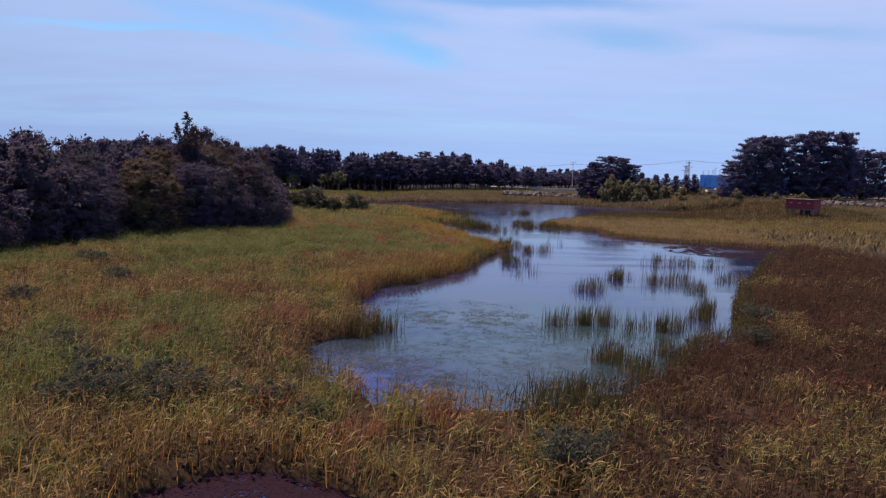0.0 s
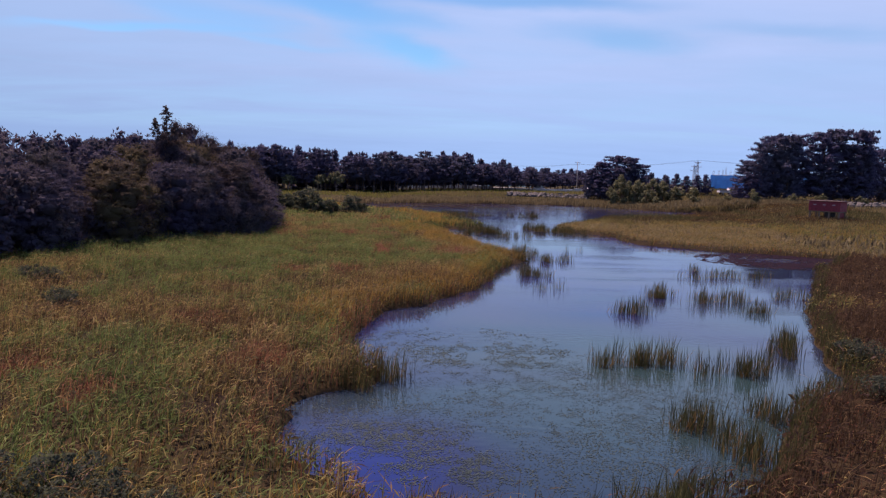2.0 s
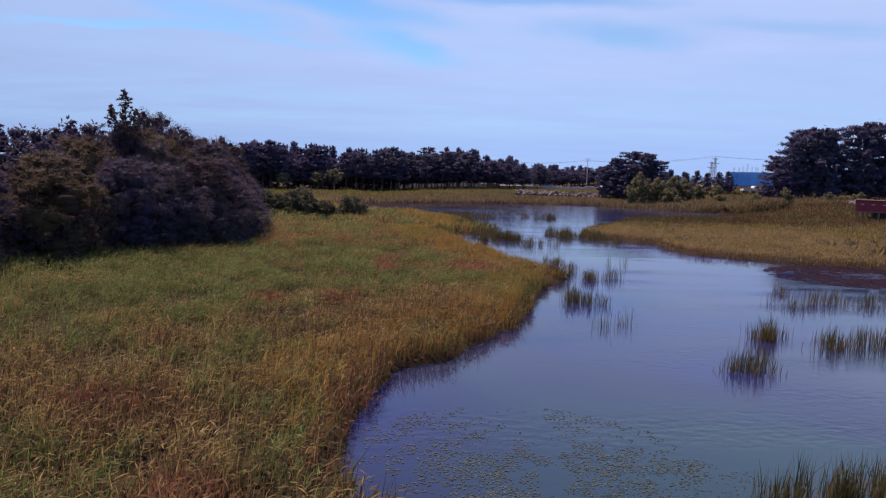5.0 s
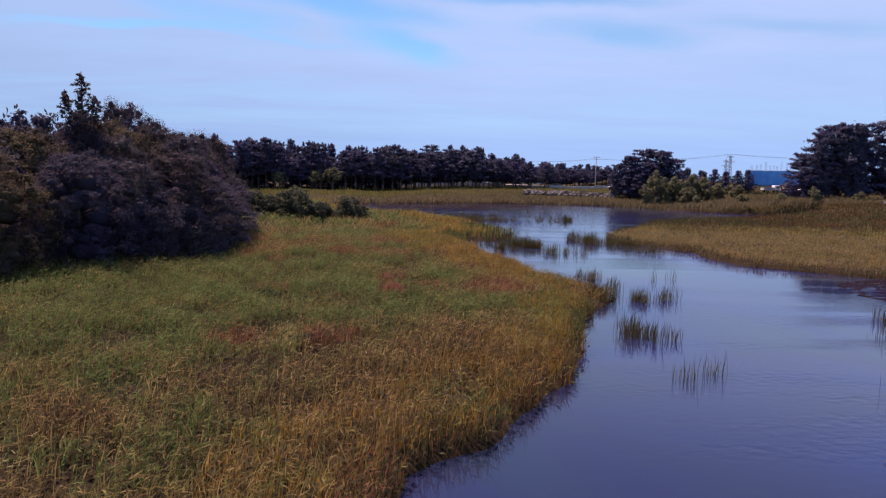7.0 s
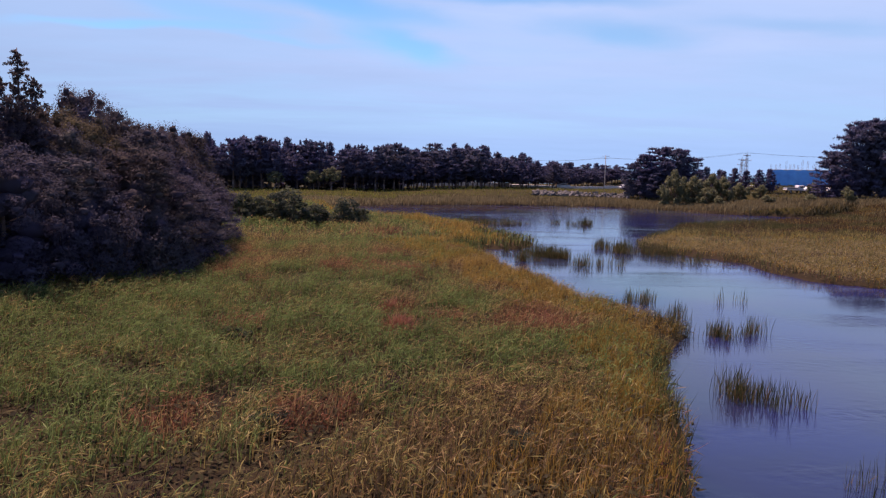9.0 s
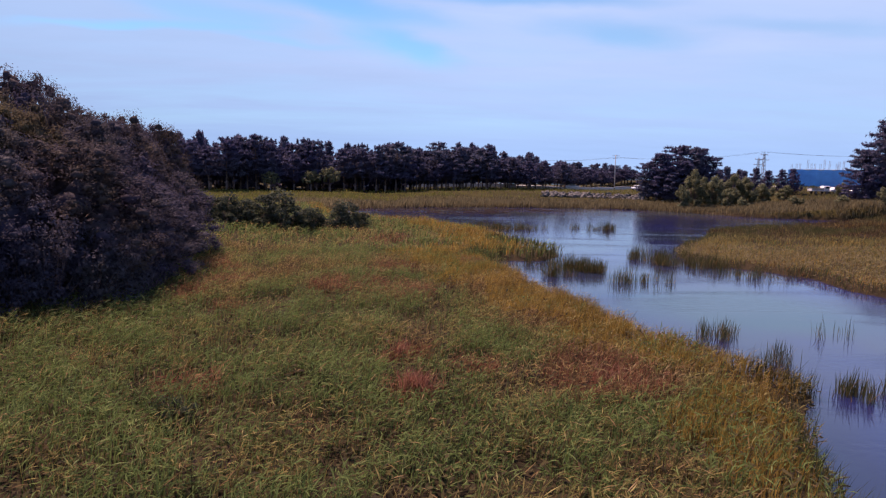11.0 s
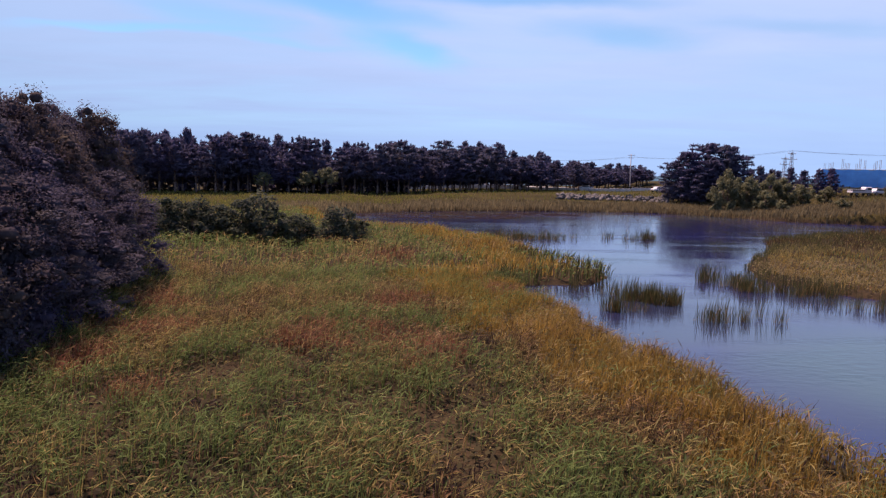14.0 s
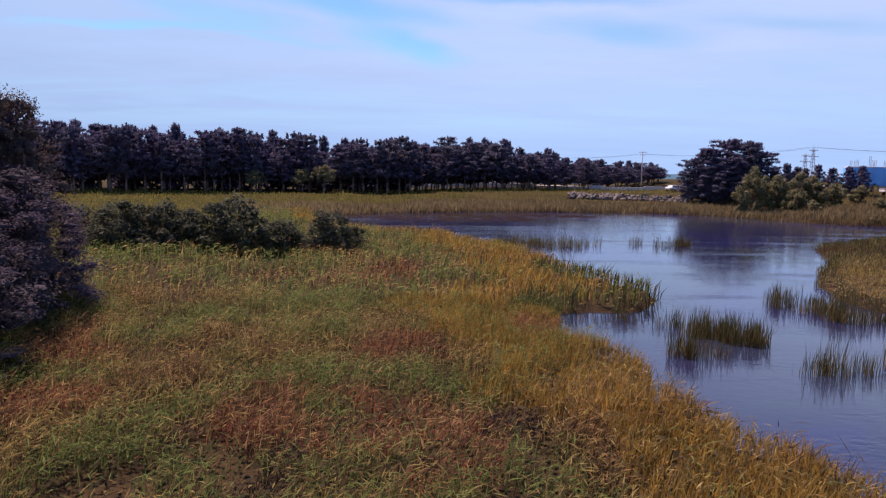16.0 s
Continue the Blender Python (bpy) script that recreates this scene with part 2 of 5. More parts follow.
M_LEAF_BROWN = leaf_mat("violet-shade brownish leaves", [(0.070, 0.058, 0.084), (0.084, 0.070, 0.072), (0.104, 0.085, 0.060), (0.135, 0.110, 0.056)], scale=0.3, spread=0.15, translucent=0.4)
# needle colours raised and blued: distance haze and purple shade put into the base
M_NEEDLE = leaf_mat("haze-blue pine needles", [(0.094, 0.086, 0.165), (0.104, 0.106, 0.170), (0.118, 0.128, 0.162), (0.140, 0.154, 0.146)], scale=0.12, spread=0.15, translucent=0.4)
M_WILLOW = leaf_mat("willow leaves", [(0.088, 0.096, 0.062), (0.152, 0.163, 0.098), (0.215, 0.222, 0.13), (0.28, 0.275, 0.165)], scale=0.2)
M_BUSH = leaf_mat("bush leaves", [(0.044, 0.052, 0.050), (0.062, 0.076, 0.058), (0.090, 0.106, 0.062), (0.135, 0.140, 0.072)], scale=0.3)
M_BARK = plain_mat("pine bark", (0.15, 0.105, 0.095), 0.9, var=0.5, scale=4, bump=0.6)
M_PAD = leaf_mat("floating leaves", [(0.028, 0.044, 0.044), (0.042, 0.063, 0.060), (0.062, 0.085, 0.075), (0.10, 0.12, 0.10)], rough=0.55, translucent=0.0)
M_VEIL = leaf_mat("duckweed", [(0.020, 0.032, 0.034), (0.034, 0.052, 0.052), (0.050, 0.070, 0.066), (0.078, 0.098, 0.086)], rough=0.6, translucent=0.0)
M_MAROON = leaf_mat("maroon weed and dark puddle cover", [(0.010, 0.005, 0.009), (0.015, 0.007, 0.012), (0.021, 0.009, 0.015), (0.033, 0.016, 0.022)], rough=0.8, translucent=0.0)
M_STONE = plain_mat("embankment stone", (0.095, 0.088, 0.086), 0.85, var=0.5, scale=1.5, bump=0.5)
M_CONC = plain_mat("pale concrete", (0.52, 0.50, 0.48), 0.8, var=0.15, scale=0.6, bump=0.15)
M_ROAD = plain_mat("coast road", (0.30, 0.29, 0.28), 0.85, var=0.2, scale=0.4)
M_POLE = plain_mat("pole concrete", (0.42, 0.41, 0.40), 0.75, var=0.15, scale=2)
M_STEEL = plain_mat("galvanised steel", (0.35, 0.36, 0.38), 0.5, 0.6, var=0.2, scale=4)
M_RED = plain_mat("red painted boards", (0.24, 0.022, 0.036), 0.65, var=0.4, scale=2.5, bump=0.2)
M_REDDK = plain_mat("dark red roof", (0.065, 0.030, 0.028), 0.6, var=0.3, scale=2.0)
M_DARK = plain_mat("dark opening", (0.02, 0.018, 0.018), 0.8, var=0.2)
M_TARP = plain_mat("blue tarpaulin", (0.08, 0.40, 1.0), 0.45, var=0.25, scale=0.5, bump=0.5)
M_WHITE = plain_mat("white car paint", (0.75, 0.76, 0.78), 0.25, var=0.06)
M_GREYCAR = plain_mat("silver car paint", (0.40, 0.41, 0.43), 0.3, 0.4, var=0.08)
M_GLASS = plain_mat("dark car glass", (0.02, 0.025, 0.03), 0.08, var=0.1)
M_TYRE = plain_mat("tyre rubber", (0.02, 0.02, 0.02), 0.85, var=0.2)
M_WOOD = plain_mat("weathered wood", (0.18, 0.13, 0.09), 0.85, var=0.3, scale=3, bump=0.3)


def ground_material():
    m, n, l, b = new_mat("marsh soil and litter")
    geo = n.new("ShaderNodeNewGeometry")
    n1 = n.new("ShaderNodeTexNoise"); n1.inputs["Scale"].default_value = 0.12; n1.inputs["Detail"].default_value = 8
    n2 = n.new("ShaderNodeTexNoise"); n2.inputs["Scale"].default_value = 5.0; n2.inputs["Detail"].default_value = 5
    l.new(geo.outputs["Position"], n1.inputs["Vector"]); l.new(geo.outputs["Position"], n2.inputs["Vector"])
    ad = n.new("ShaderNodeMath"); ad.operation = 'MULTIPLY_ADD'; ad.inputs[1].default_value = 0.6
    l.new(n2.outputs["Fac"], ad.inputs[0]); l.new(n1.outputs["Fac"], ad.inputs[2])
    r = n.new("ShaderNodeValToRGB")
    e = r.color_ramp.elements
    e[0].position, e[0].color = 0.45, (0.018, 0.014, 0.011, 1)
    e[1].position, e[1].color = 1.1, (0.05, 0.036, 0.02, 1)
    x = e.new(0.72); x.color = (0.028, 0.021, 0.013, 1)
    l.new(ad.outputs[0], r.inputs[0])
    t = n.new("ShaderNodeValToRGB")          # short turf of the meadow and the banks
    t.color_ramp.elements[0].position, t.color_ramp.elements[0].color = 0.5, (0.018, 0.016, 0.007, 1)
    t.color_ramp.elements[1].position, t.color_ramp.elements[1].color = 1.05, (0.055, 0.046, 0.016, 1)
    l.new(ad.outputs[0], t.inputs[0])
    sp = n.new("ShaderNodeSeparateXYZ"); l.new(geo.outputs["Position"], sp.inputs[0])
    zr = n.new("ShaderNodeMapRange"); zr.inputs["From Min"].default_value, zr.inputs["From Max"].default_value = 0.42, 0.8
    yr = n.new("ShaderNodeMapRange"); yr.inputs["From Min"].default_value, yr.inputs["From Max"].default_value = 112, 135
    l.new(sp.outputs["Z"], zr.inputs["Value"]); l.new(sp.outputs["Y"], yr.inputs["Value"])
    k = n.new("ShaderNodeMath"); k.operation = 'MULTIPLY'
    l.new(zr.outputs[0], k.inputs[0]); l.new(yr.outputs[0], k.inputs[1])
    mx = n.new("ShaderNodeMix"); mx.data_type = 'RGBA'
    l.new(k.outputs[0], mx.inputs["Factor"]); l.new(r.outputs[0], mx.inputs["A"]); l.new(t.outputs[0], mx.inputs["B"])
    l.new(mx.outputs["Result"], b.inputs["Base Color"])
    b.inputs["Roughness"].default_value = 0.95
    b.inputs["Specular IOR Level"].default_value = 0.05
    bp = n.new("ShaderNodeBump"); bp.inputs["Strength"].default_value = 0.6; bp.inputs["Distance"].default_value = 0.1
    l.new(n2.outputs["Fac"], bp.inputs["Height"]); l.new(bp.outputs[0], b.inputs["Normal"])
    return m


def water_material():
    """Still pond: clear reflection, teal murk of weed below the surface, wind-ruffled streaks, one pool painted
    sky-blue.
    """
    m, n, l, b = new_mat("pond water")
    geo = n.new("ShaderNodeNewGeometry")
    # murky weed drifts
    n1 = n.new("ShaderNodeTexNoise"); n1.inputs["Scale"].default_value = 0.07; n1.inputs["Detail"].default_value = 6; n1.inputs["Distortion"].default_value = 0.6
    l.new(geo.outputs["Position"], n1.inputs["Vector"])
    def bloom(cx, cy, radius):
        ds = n.new("ShaderNodeVectorMath"); ds.operation = 'DISTANCE'
        ds.inputs[1].default_value = (cx, cy, 0)
        l.new(geo.outputs["Position"], ds.inputs[0])
        mr = n.new("ShaderNodeMapRange"); mr.inputs["From Min"].default_value, mr.inputs["From Max"].default_value = radius, 0
        mr.inputs["To Min"].default_value, mr.inputs["To Max"].default_value = 0.0, 0.46
        l.new(ds.outputs["Value"], mr.inputs["Value"])
        return mr.outputs[0]
    a1 = n.new("ShaderNodeMath"); a1.operation = 'ADD'
    l.new(bloom(7.0, 31.5, 15.0), a1.inputs[0]); l.new(bloom(13.0, 86.0, 8.0), a1.inputs[1])
    a2 = n.new("ShaderNodeMath"); a2.operation = 'ADD'
    l.new(a1.outputs[0], a2.inputs[0]); l.new(n1.outputs["Fac"], a2.inputs[1])
    r = n.new("ShaderNodeValToRGB")
    e = r.color_ramp.elements
    # low end: strong blue in the base colour stands in for reflected sky
    e[0].position, e[0].color = 0.26, (0.010, 0.015, 0.110, 1)
    e[1].position, e[1].color = 0.80, (0.020, 0.046, 0.052, 1)
    mid = e.new(0.50); mid.color = (0.016, 0.020, 0.056, 1)
    clear = n.new("ShaderNodeMath"); clear.operation = 'SUBTRACT'      # a pool among the leaves where the blue sky's reflection is painted in
    l.new(a2.outputs[0], clear.inputs[0]); l.new(bloom(-3.8, 25.6, 4.6), clear.inputs[1])
    l.new(clear.outputs[0], r.inputs[0])
    l.new(r.outputs[0], b.inputs["Base Color"])
    # wind streaks, long across the pond
    mp = n.new("ShaderNodeMapping"); mp.inputs["Scale"].default_value = (0.05, 0.32, 1)
    mp.inputs["Rotation"].default_value = (0, 0, radians(-14))
    l.new(geo.outputs["Position"], mp.inputs[0])
    n2 = n.new("ShaderNodeTexNoise"); n2.inputs["Scale"].default_value = 1.0; n2.inputs["Detail"].default_value = 5; n2.inputs["Distortion"].default_value = 0.8
    l.new(mp.outputs[0], n2.inputs["Vector"])
    r2 = n.new("ShaderNodeMapRange"); r2.inputs["From Min"].default_value = 0.46; r2.inputs["From Max"].default_value = 0.66
    r2.inputs["To Min"].default_value = 0.06; r2.inputs["To Max"].default_value = 0.16
    l.new(n2.outputs["Fac"], r2.inputs["Value"]); l.new(r2.outputs[0], b.inputs["Roughness"])
    b.inputs["IOR"].default_value = 1.48
    b.inputs["Specular IOR Level"].default_value = 0.6
    n3 = n.new("ShaderNodeTexNoise"); n3.inputs["Scale"].default_value = 3.5; n3.inputs["Detail"].default_value = 3
    l.new(geo.outputs["Position"], n3.inputs["Vector"])
    # ruffled cat's-paws: fine ripples drawn out across the wind
    mp3 = n.new("ShaderNodeMapping"); mp3.inputs["Scale"].default_value = (1.6, 3.0, 1); mp3.inputs["Rotation"].default_value = (0, 0, radians(-20))
    l.new(geo.outputs["Position"], mp3.inputs[0]); l.new(mp3.outputs[0], n3.inputs["Vector"])
    n3.inputs["Scale"].default_value = 1.0
    r3 = n.new("ShaderNodeMapRange"); r3.inputs["From Min"].default_value, r3.inputs["From Max"].default_value = 0.48, 0.70
    r3.inputs["To Min"].default_value, r3.inputs["To Max"].default_value = 0.05, 0.5
    l.new(n2.outputs["Fac"], r3.inputs["Value"])
    bp = n.new("ShaderNodeBump"); bp.inputs["Distance"].default_value = 0.05
    sp = n.new("ShaderNodeSeparateXYZ"); l.new(geo.outputs["Position"], sp.inputs[0])
    ro = n.new("ShaderNodeMapRange"); ro.interpolation_type = 'SMOOTHSTEP'
    ro.inputs["From Min"].default_value, ro.inputs["From Max"].default_value = 70, 150
    ro.inputs["To Min"].default_value, ro.inputs["To Max"].default_value = 0.0, 0.20
    l.new(sp.outputs["Y"], ro.inputs["Value"])
    rs = n.new("ShaderNodeMath"); rs.operation = 'ADD'
    l.new(r3.outputs[0], rs.inputs[0]); l.new(ro.outputs[0], rs.inputs[1])
    l.new(rs.outputs[0], bp.inputs["Strength"])
    l.new(n3.outputs["Fac"], bp.inputs["Height"]); l.new(bp.outputs[0], b.inputs["Normal"])
    return m


M_GROUND, M_WATER = ground_material(), water_material()
M_SEA = plain_mat("sea water", (0.03, 0.10, 0.15), 0.75, var=0.2, scale=0.02)
M_SEA.node_tree.nodes["Principled BSDF"].inputs["Specular IOR Level"].default_value = 0.15

# ---------------------------------------------------------------- helpers of this scene


def thing(name, x, y, z, label, category, group="", rz=0.0, scale=1.0):
    ob = new(name)
    ob.empty_display_size = 0.3
    ob.matrix_world = pose(x, y, z, 0, 0, rz) @ Matrix.Scale(scale, 4)
    return tagged(ob, label, category, group)


def link_mesh(name, me, material, parent=None, label=""):
    if material:
        me.materials.append(material)
    ob = new(name, me)
    if parent:
        ob.parent = parent
    return tagged(ob, label)


def part(name, bm, material, parent=None, label="", smooth=False):
    me = bpy.data.meshes.new(name)
    bm.to_mesh(me)
    bm.free()
    if smooth:
        me.polygons.foreach_set("use_smooth", np.ones(len(me.polygons), bool))
    return link_mesh(name, me, material, parent, label)


def mesh_arrays(name, verts, faces_list):
    """verts (n, 3); faces_list: arrays of faces, each (m, k)."""
    me = bpy.data.meshes.new(name)
    me.vertices.add(len(verts))
    me.vertices.foreach_set("co", np.ascontiguousarray(verts, np.float32).ravel())
    loops = np.concatenate([f.ravel() for f in faces_list]).astype(np.int32)
    sizes = np.concatenate([np.full(len(f), f.shape[1], np.int32) for f in faces_list])
    starts = np.concatenate([[0], np.cumsum(sizes)[:-1]]).astype(np.int32)
    me.loops.add(len(loops))
    me.loops.foreach_set("vertex_index", loops)
    me.polygons.add(len(sizes))
    me.polygons.foreach_set("loop_start", starts)
    me.update(calc_edges=True)
    me.validate()
    return me


def box(bm, cx, cy, cz, sx, sy, sz, bevel=0.0, rz=0.0):
    r = bmesh.ops.create_cube(bm, size=1.0, matrix=pose(cx, cy, cz, 0, 0, rz) @ Matrix.Diagonal((sx, sy, sz, 1)))
    if bevel:
        vs = set(r["verts"])
        bmesh.ops.bevel(bm, geom=[e for e in bm.edges if e.verts[0] in vs and e.verts[1] in vs], offset=bevel, segments=1, affect='EDGES', profile=0.5)


def tube(bm, a, b, r0, r1, seg=8):
    a, b = Vector(a), Vector(b)
    d = b - a
    m = Matrix.Translation((a + b) / 2) @ d.to_track_quat("Z", "Y").to_matrix().to_4x4()
    bmesh.ops.create_cone(bm, cap_ends=True, segments=seg, radius1=r0, radius2=r1, depth=d.length, matrix=m)


def lattice(ix, iy, seed):
    h = (ix.astype(np.int64) * 374761393 + iy.astype(np.int64) * 668265263 + seed * 974634777) & 0x7fffffff
    h = ((h ^ (h >> 13)) * 1274126177) & 0x7fffffff
    return ((h ^ (h >> 16)) & 0xffff) / 65535.0


def vnoise(x, y, size, seed=0):
    """Smooth value noise, 0 to 1, with lumps of that size in metres."""
    x, y = np.asarray(x, float) / size, np.asarray(y, float) / size
    ix, iy = np.floor(x), np.floor(y)
    fx, fy = x - ix, y - iy
    fx, fy = fx * fx * (3 - 2 * fx), fy * fy * (3 - 2 * fy)
    a, b = lattice(ix, iy, seed), lattice(ix + 1, iy, seed)
    c, d = lattice(ix, iy + 1, seed), lattice(ix + 1, iy + 1, seed)
    return (a * (1 - fx) + b * fx) * (1 - fy) + (c * (1 - fx) + d * fx) * fy


def inside(poly, x, y):
    p = np.asarray(poly, float)
    res = np.zeros(np.shape(x), bool)
    for (x0, y0), (x1, y1) in zip(p, np.roll(p, -1, 0)):
        cond = (y0 > y) != (y1 > y)
        if y1 != y0:
            res ^= cond & (x < (x1 - x0) * (y - y0) / (y1 - y0) + x0)
    return res


def edge_distance(poly, x, y):
    p = np.asarray(poly, float)
    best = np.full(np.shape(x), 1e9)
    for (x0, y0), (x1, y1) in zip(p, np.roll(p, -1, 0)):
        dx, dy = x1 - x0, y1 - y0
        k = np.clip(((x - x0) * dx + (y - y0) * dy) / (dx * dx + dy * dy + 1e-9), 0, 1)
        best = np.minimum(best, np.hypot(x - x0 - k * dx, y - y0 - k * dy))
    return best


def smooth01(v):
    v = np.clip(v, 0, 1)
    return v * v * (3 - 2 * v)


# ---------------------------------------------------------------- the plan: pond outline and lie of the land
POND_WEST = [(-6.3, 26.8), (-6.7, 29.7), (-5.6, 31), (-4, 31.4), (-3.5, 34), (-5.5, 37), (-5.4, 41), (-4.5, 45.4), (-2.2, 48), (-0.4, 51.5),
             (1.7, 54), (3.4, 60), (4.7, 65), (5.6, 67), (7.6, 70), (6.4, 73.6), (4.2, 76.6), (3.2, 80), (2.8, 83.5), (2.2, 86.4), (0.9, 89), (0.5, 92), (0.6, 94.6), (-0.9, 97), (-1.4, 100.5),
             (-0.6, 103.2), (4.5, 104.5), (6.4, 107.6), (6.2, 111), (2.7, 117), (2.6, 123), (-0.6, 133), (-4.2, 136), (-5.4, 141), (-8, 144.6), (-14.4, 146), (-18.6, 150.5), (-22, 156), (-25, 167)]
POND_NORTH = [(-14, 178), (-4, 183), (6, 186.5), (20, 189), (32, 190), (40, 187), (46, 180), (55, 169), (75, 163), (74, 155), (46, 147), (32, 137)]
POND_EAST = [(28, 128), (24, 122), (20, 116), (17.5, 110), (17, 106), (18.5, 102.5), (21, 100), (23, 97), (22.5, 92), (24, 87), (30, 82.5), (36, 80.4),
             (42, 77), (36, 70), (33, 66.8), (25, 53.7), (21.8, 48.8), (18.2, 42), (16.3, 37), (14.8, 33.5), (10.6, 30.2), (8.8, 27), (6.8, 24.6),
             (3.2, 22.8), (1.2, 21.7), (-1, 21.9), (-3, 22.9), (-4.6, 24.4)]
POND = POND_WEST + POND_NORTH + POND_EAST
PUDDLE = [(-8.6, 14.2), (-8.2, 15.4), (-7, 16.3), (-5.6, 16.5), (-4.3, 15.8), (-3.4, 14.8), (-3.2, 13.8), (-5, 13.0), (-7.5, 13.0)]


def pond_depth(x, y):
    """Positive inside the water, negative on land: metres from the shore."""
    wob = (vnoise(x, y, 1.6, 3) - 0.5) * 0.9
    d = np.where(inside(POND, x, y), 1, -1) * edge_distance(POND, x, y)
    d2 = np.where(inside(PUDDLE, x, y), 1, -1) * edge_distance(PUDDLE, x, y)
    return np.maximum(d, d2) + wob


def land_height(x, y):
    x, y = np.asarray(x, float), np.asarray(y, float)
    h = 0.22 + 0.12 * vnoise(x, y, 4.0, 11)
    h = h + 2.0 * smooth01((y - 190) / 34) * (0.35 + 0.65 * smooth01((x + 30) / 40))
    h = h + 2.7 * smooth01((y - 105) / 62) * smooth01((x - 45) / 40)
    h = h + 0.5 * smooth01((-x - 18) / 10)
    h = h - 9.0 * smooth01((y - 335) / 90)
    return h


def ground_height(x, y, d=None):
    if d is None:
        d = pond_depth(x, y)
    k = smooth01((d + 0.9) / 1.8)
    return land_height(x, y) * (1 - k) - 0.55 * k


# ---------------------------------------------------------------- ground, water, sea
def axis_steps(a, b, fine, lo, hi):
    mid = np.arange(lo, hi + fine / 2, fine)
    grow = np.array([2, 5, 10, 18, 30, 50, 85, 140, 230, 400, 700, 1200, 2000, 3200, 4700])
    left, right = lo - grow, hi + grow
    return np.concatenate([left[left > a][::-1], mid, right[right < b]])


gx = axis_steps(-4800, 4800, 0.9, -40, 80)
gy = axis_steps(-1500, 4900, 0.9, 8, 190)
GX, GY = np.meshgrid(gx, gy)
GZ = ground_height(GX, GY)
nx, ny = len(gx), len(gy)
gi = np.arange(nx * ny).reshape(ny, nx)
gf = np.stack([gi[:-1, :-1], gi[:-1, 1:], gi[1:, 1:], gi[1:, :-1]], -1).reshape(-1, 4)
me = mesh_arrays("ground", np.stack([GX, GY, GZ], -1).reshape(-1, 3), [gf])
me.polygons.foreach_set("use_smooth", np.ones(len(me.polygons), bool))
tagged(link_mesh("ground", me, M_GROUND), "dark marsh soil with dead grass litter", "ground", kind="structure")


def flat_sheet(name, x0, y0, x1, y1, z, material, label, category):
    bm = bmesh.new()
    vs = [bm.verts.new(c) for c in ((x0, y0, z), (x1, y0, z), (x1, y1, z), (x0, y1, z))]
    bm.faces.new(vs)
    return tagged(part(name, bm, material), label, category, kind="structure")


flat_sheet("pond_water", -60, 6, 110, 196, 0.0, M_WATER, "still blue-grey pond water reflecting the cloudy sky", "water")
flat_sheet("sea", -4800, 350, 4800, 4900, -2.2, M_SEA, "distant blue sea under a pale horizon", "water")

# ---------------------------------------------------------------- reeds and grass
RNG = np.random.default_rng(7)


def leaves_over(name, x, y, z, h, w, material, label, wind=0.5, category="reeds"):
    """Arching reed leaves near the top of the stand, their broad side up, streaming with the wind."""
    n = len(x)
    if n == 0:
        return None
    az = RNG.uniform(0, 2 * np.pi, n)
    dx, dy = np.cos(az) + wind * 1.5, np.sin(az) * 0.9 + 0.35 * wind
    q = np.hypot(dx, dy) + 1e-6
    dx, dy = dx / q, dy / q
    L = RNG.uniform(0.18, 0.46, n) * np.clip(h, 0.6, 1.2)
    z0 = z + h * RNG.uniform(0.35, 0.9, n)
    rise, fall = RNG.uniform(0.1, 0.85, n), RNG.uniform(0.05, 0.45, n)
    tw = RNG.normal(0, 0.35, n)
    side = np.stack([-dy * w / 2, dx * w / 2, tw * w / 2], -1)
    at = [np.stack([x + dx * L * f, y + dy * L * f, z0 + L * (rise * f - fall * f * f)], -1) for f in (0.0, 0.45, 1.0)]
    verts = np.stack([at[0], at[1] - side, at[2], at[1] + side], 1).reshape(-1, 3)
    b = (np.arange(n) * 4)[:, None]
    me = mesh_arrays(name, verts, [b + np.array([0, 1, 2, 3])])
    return tagged(link_mesh(name, me, material), label, category, kind="stuff")


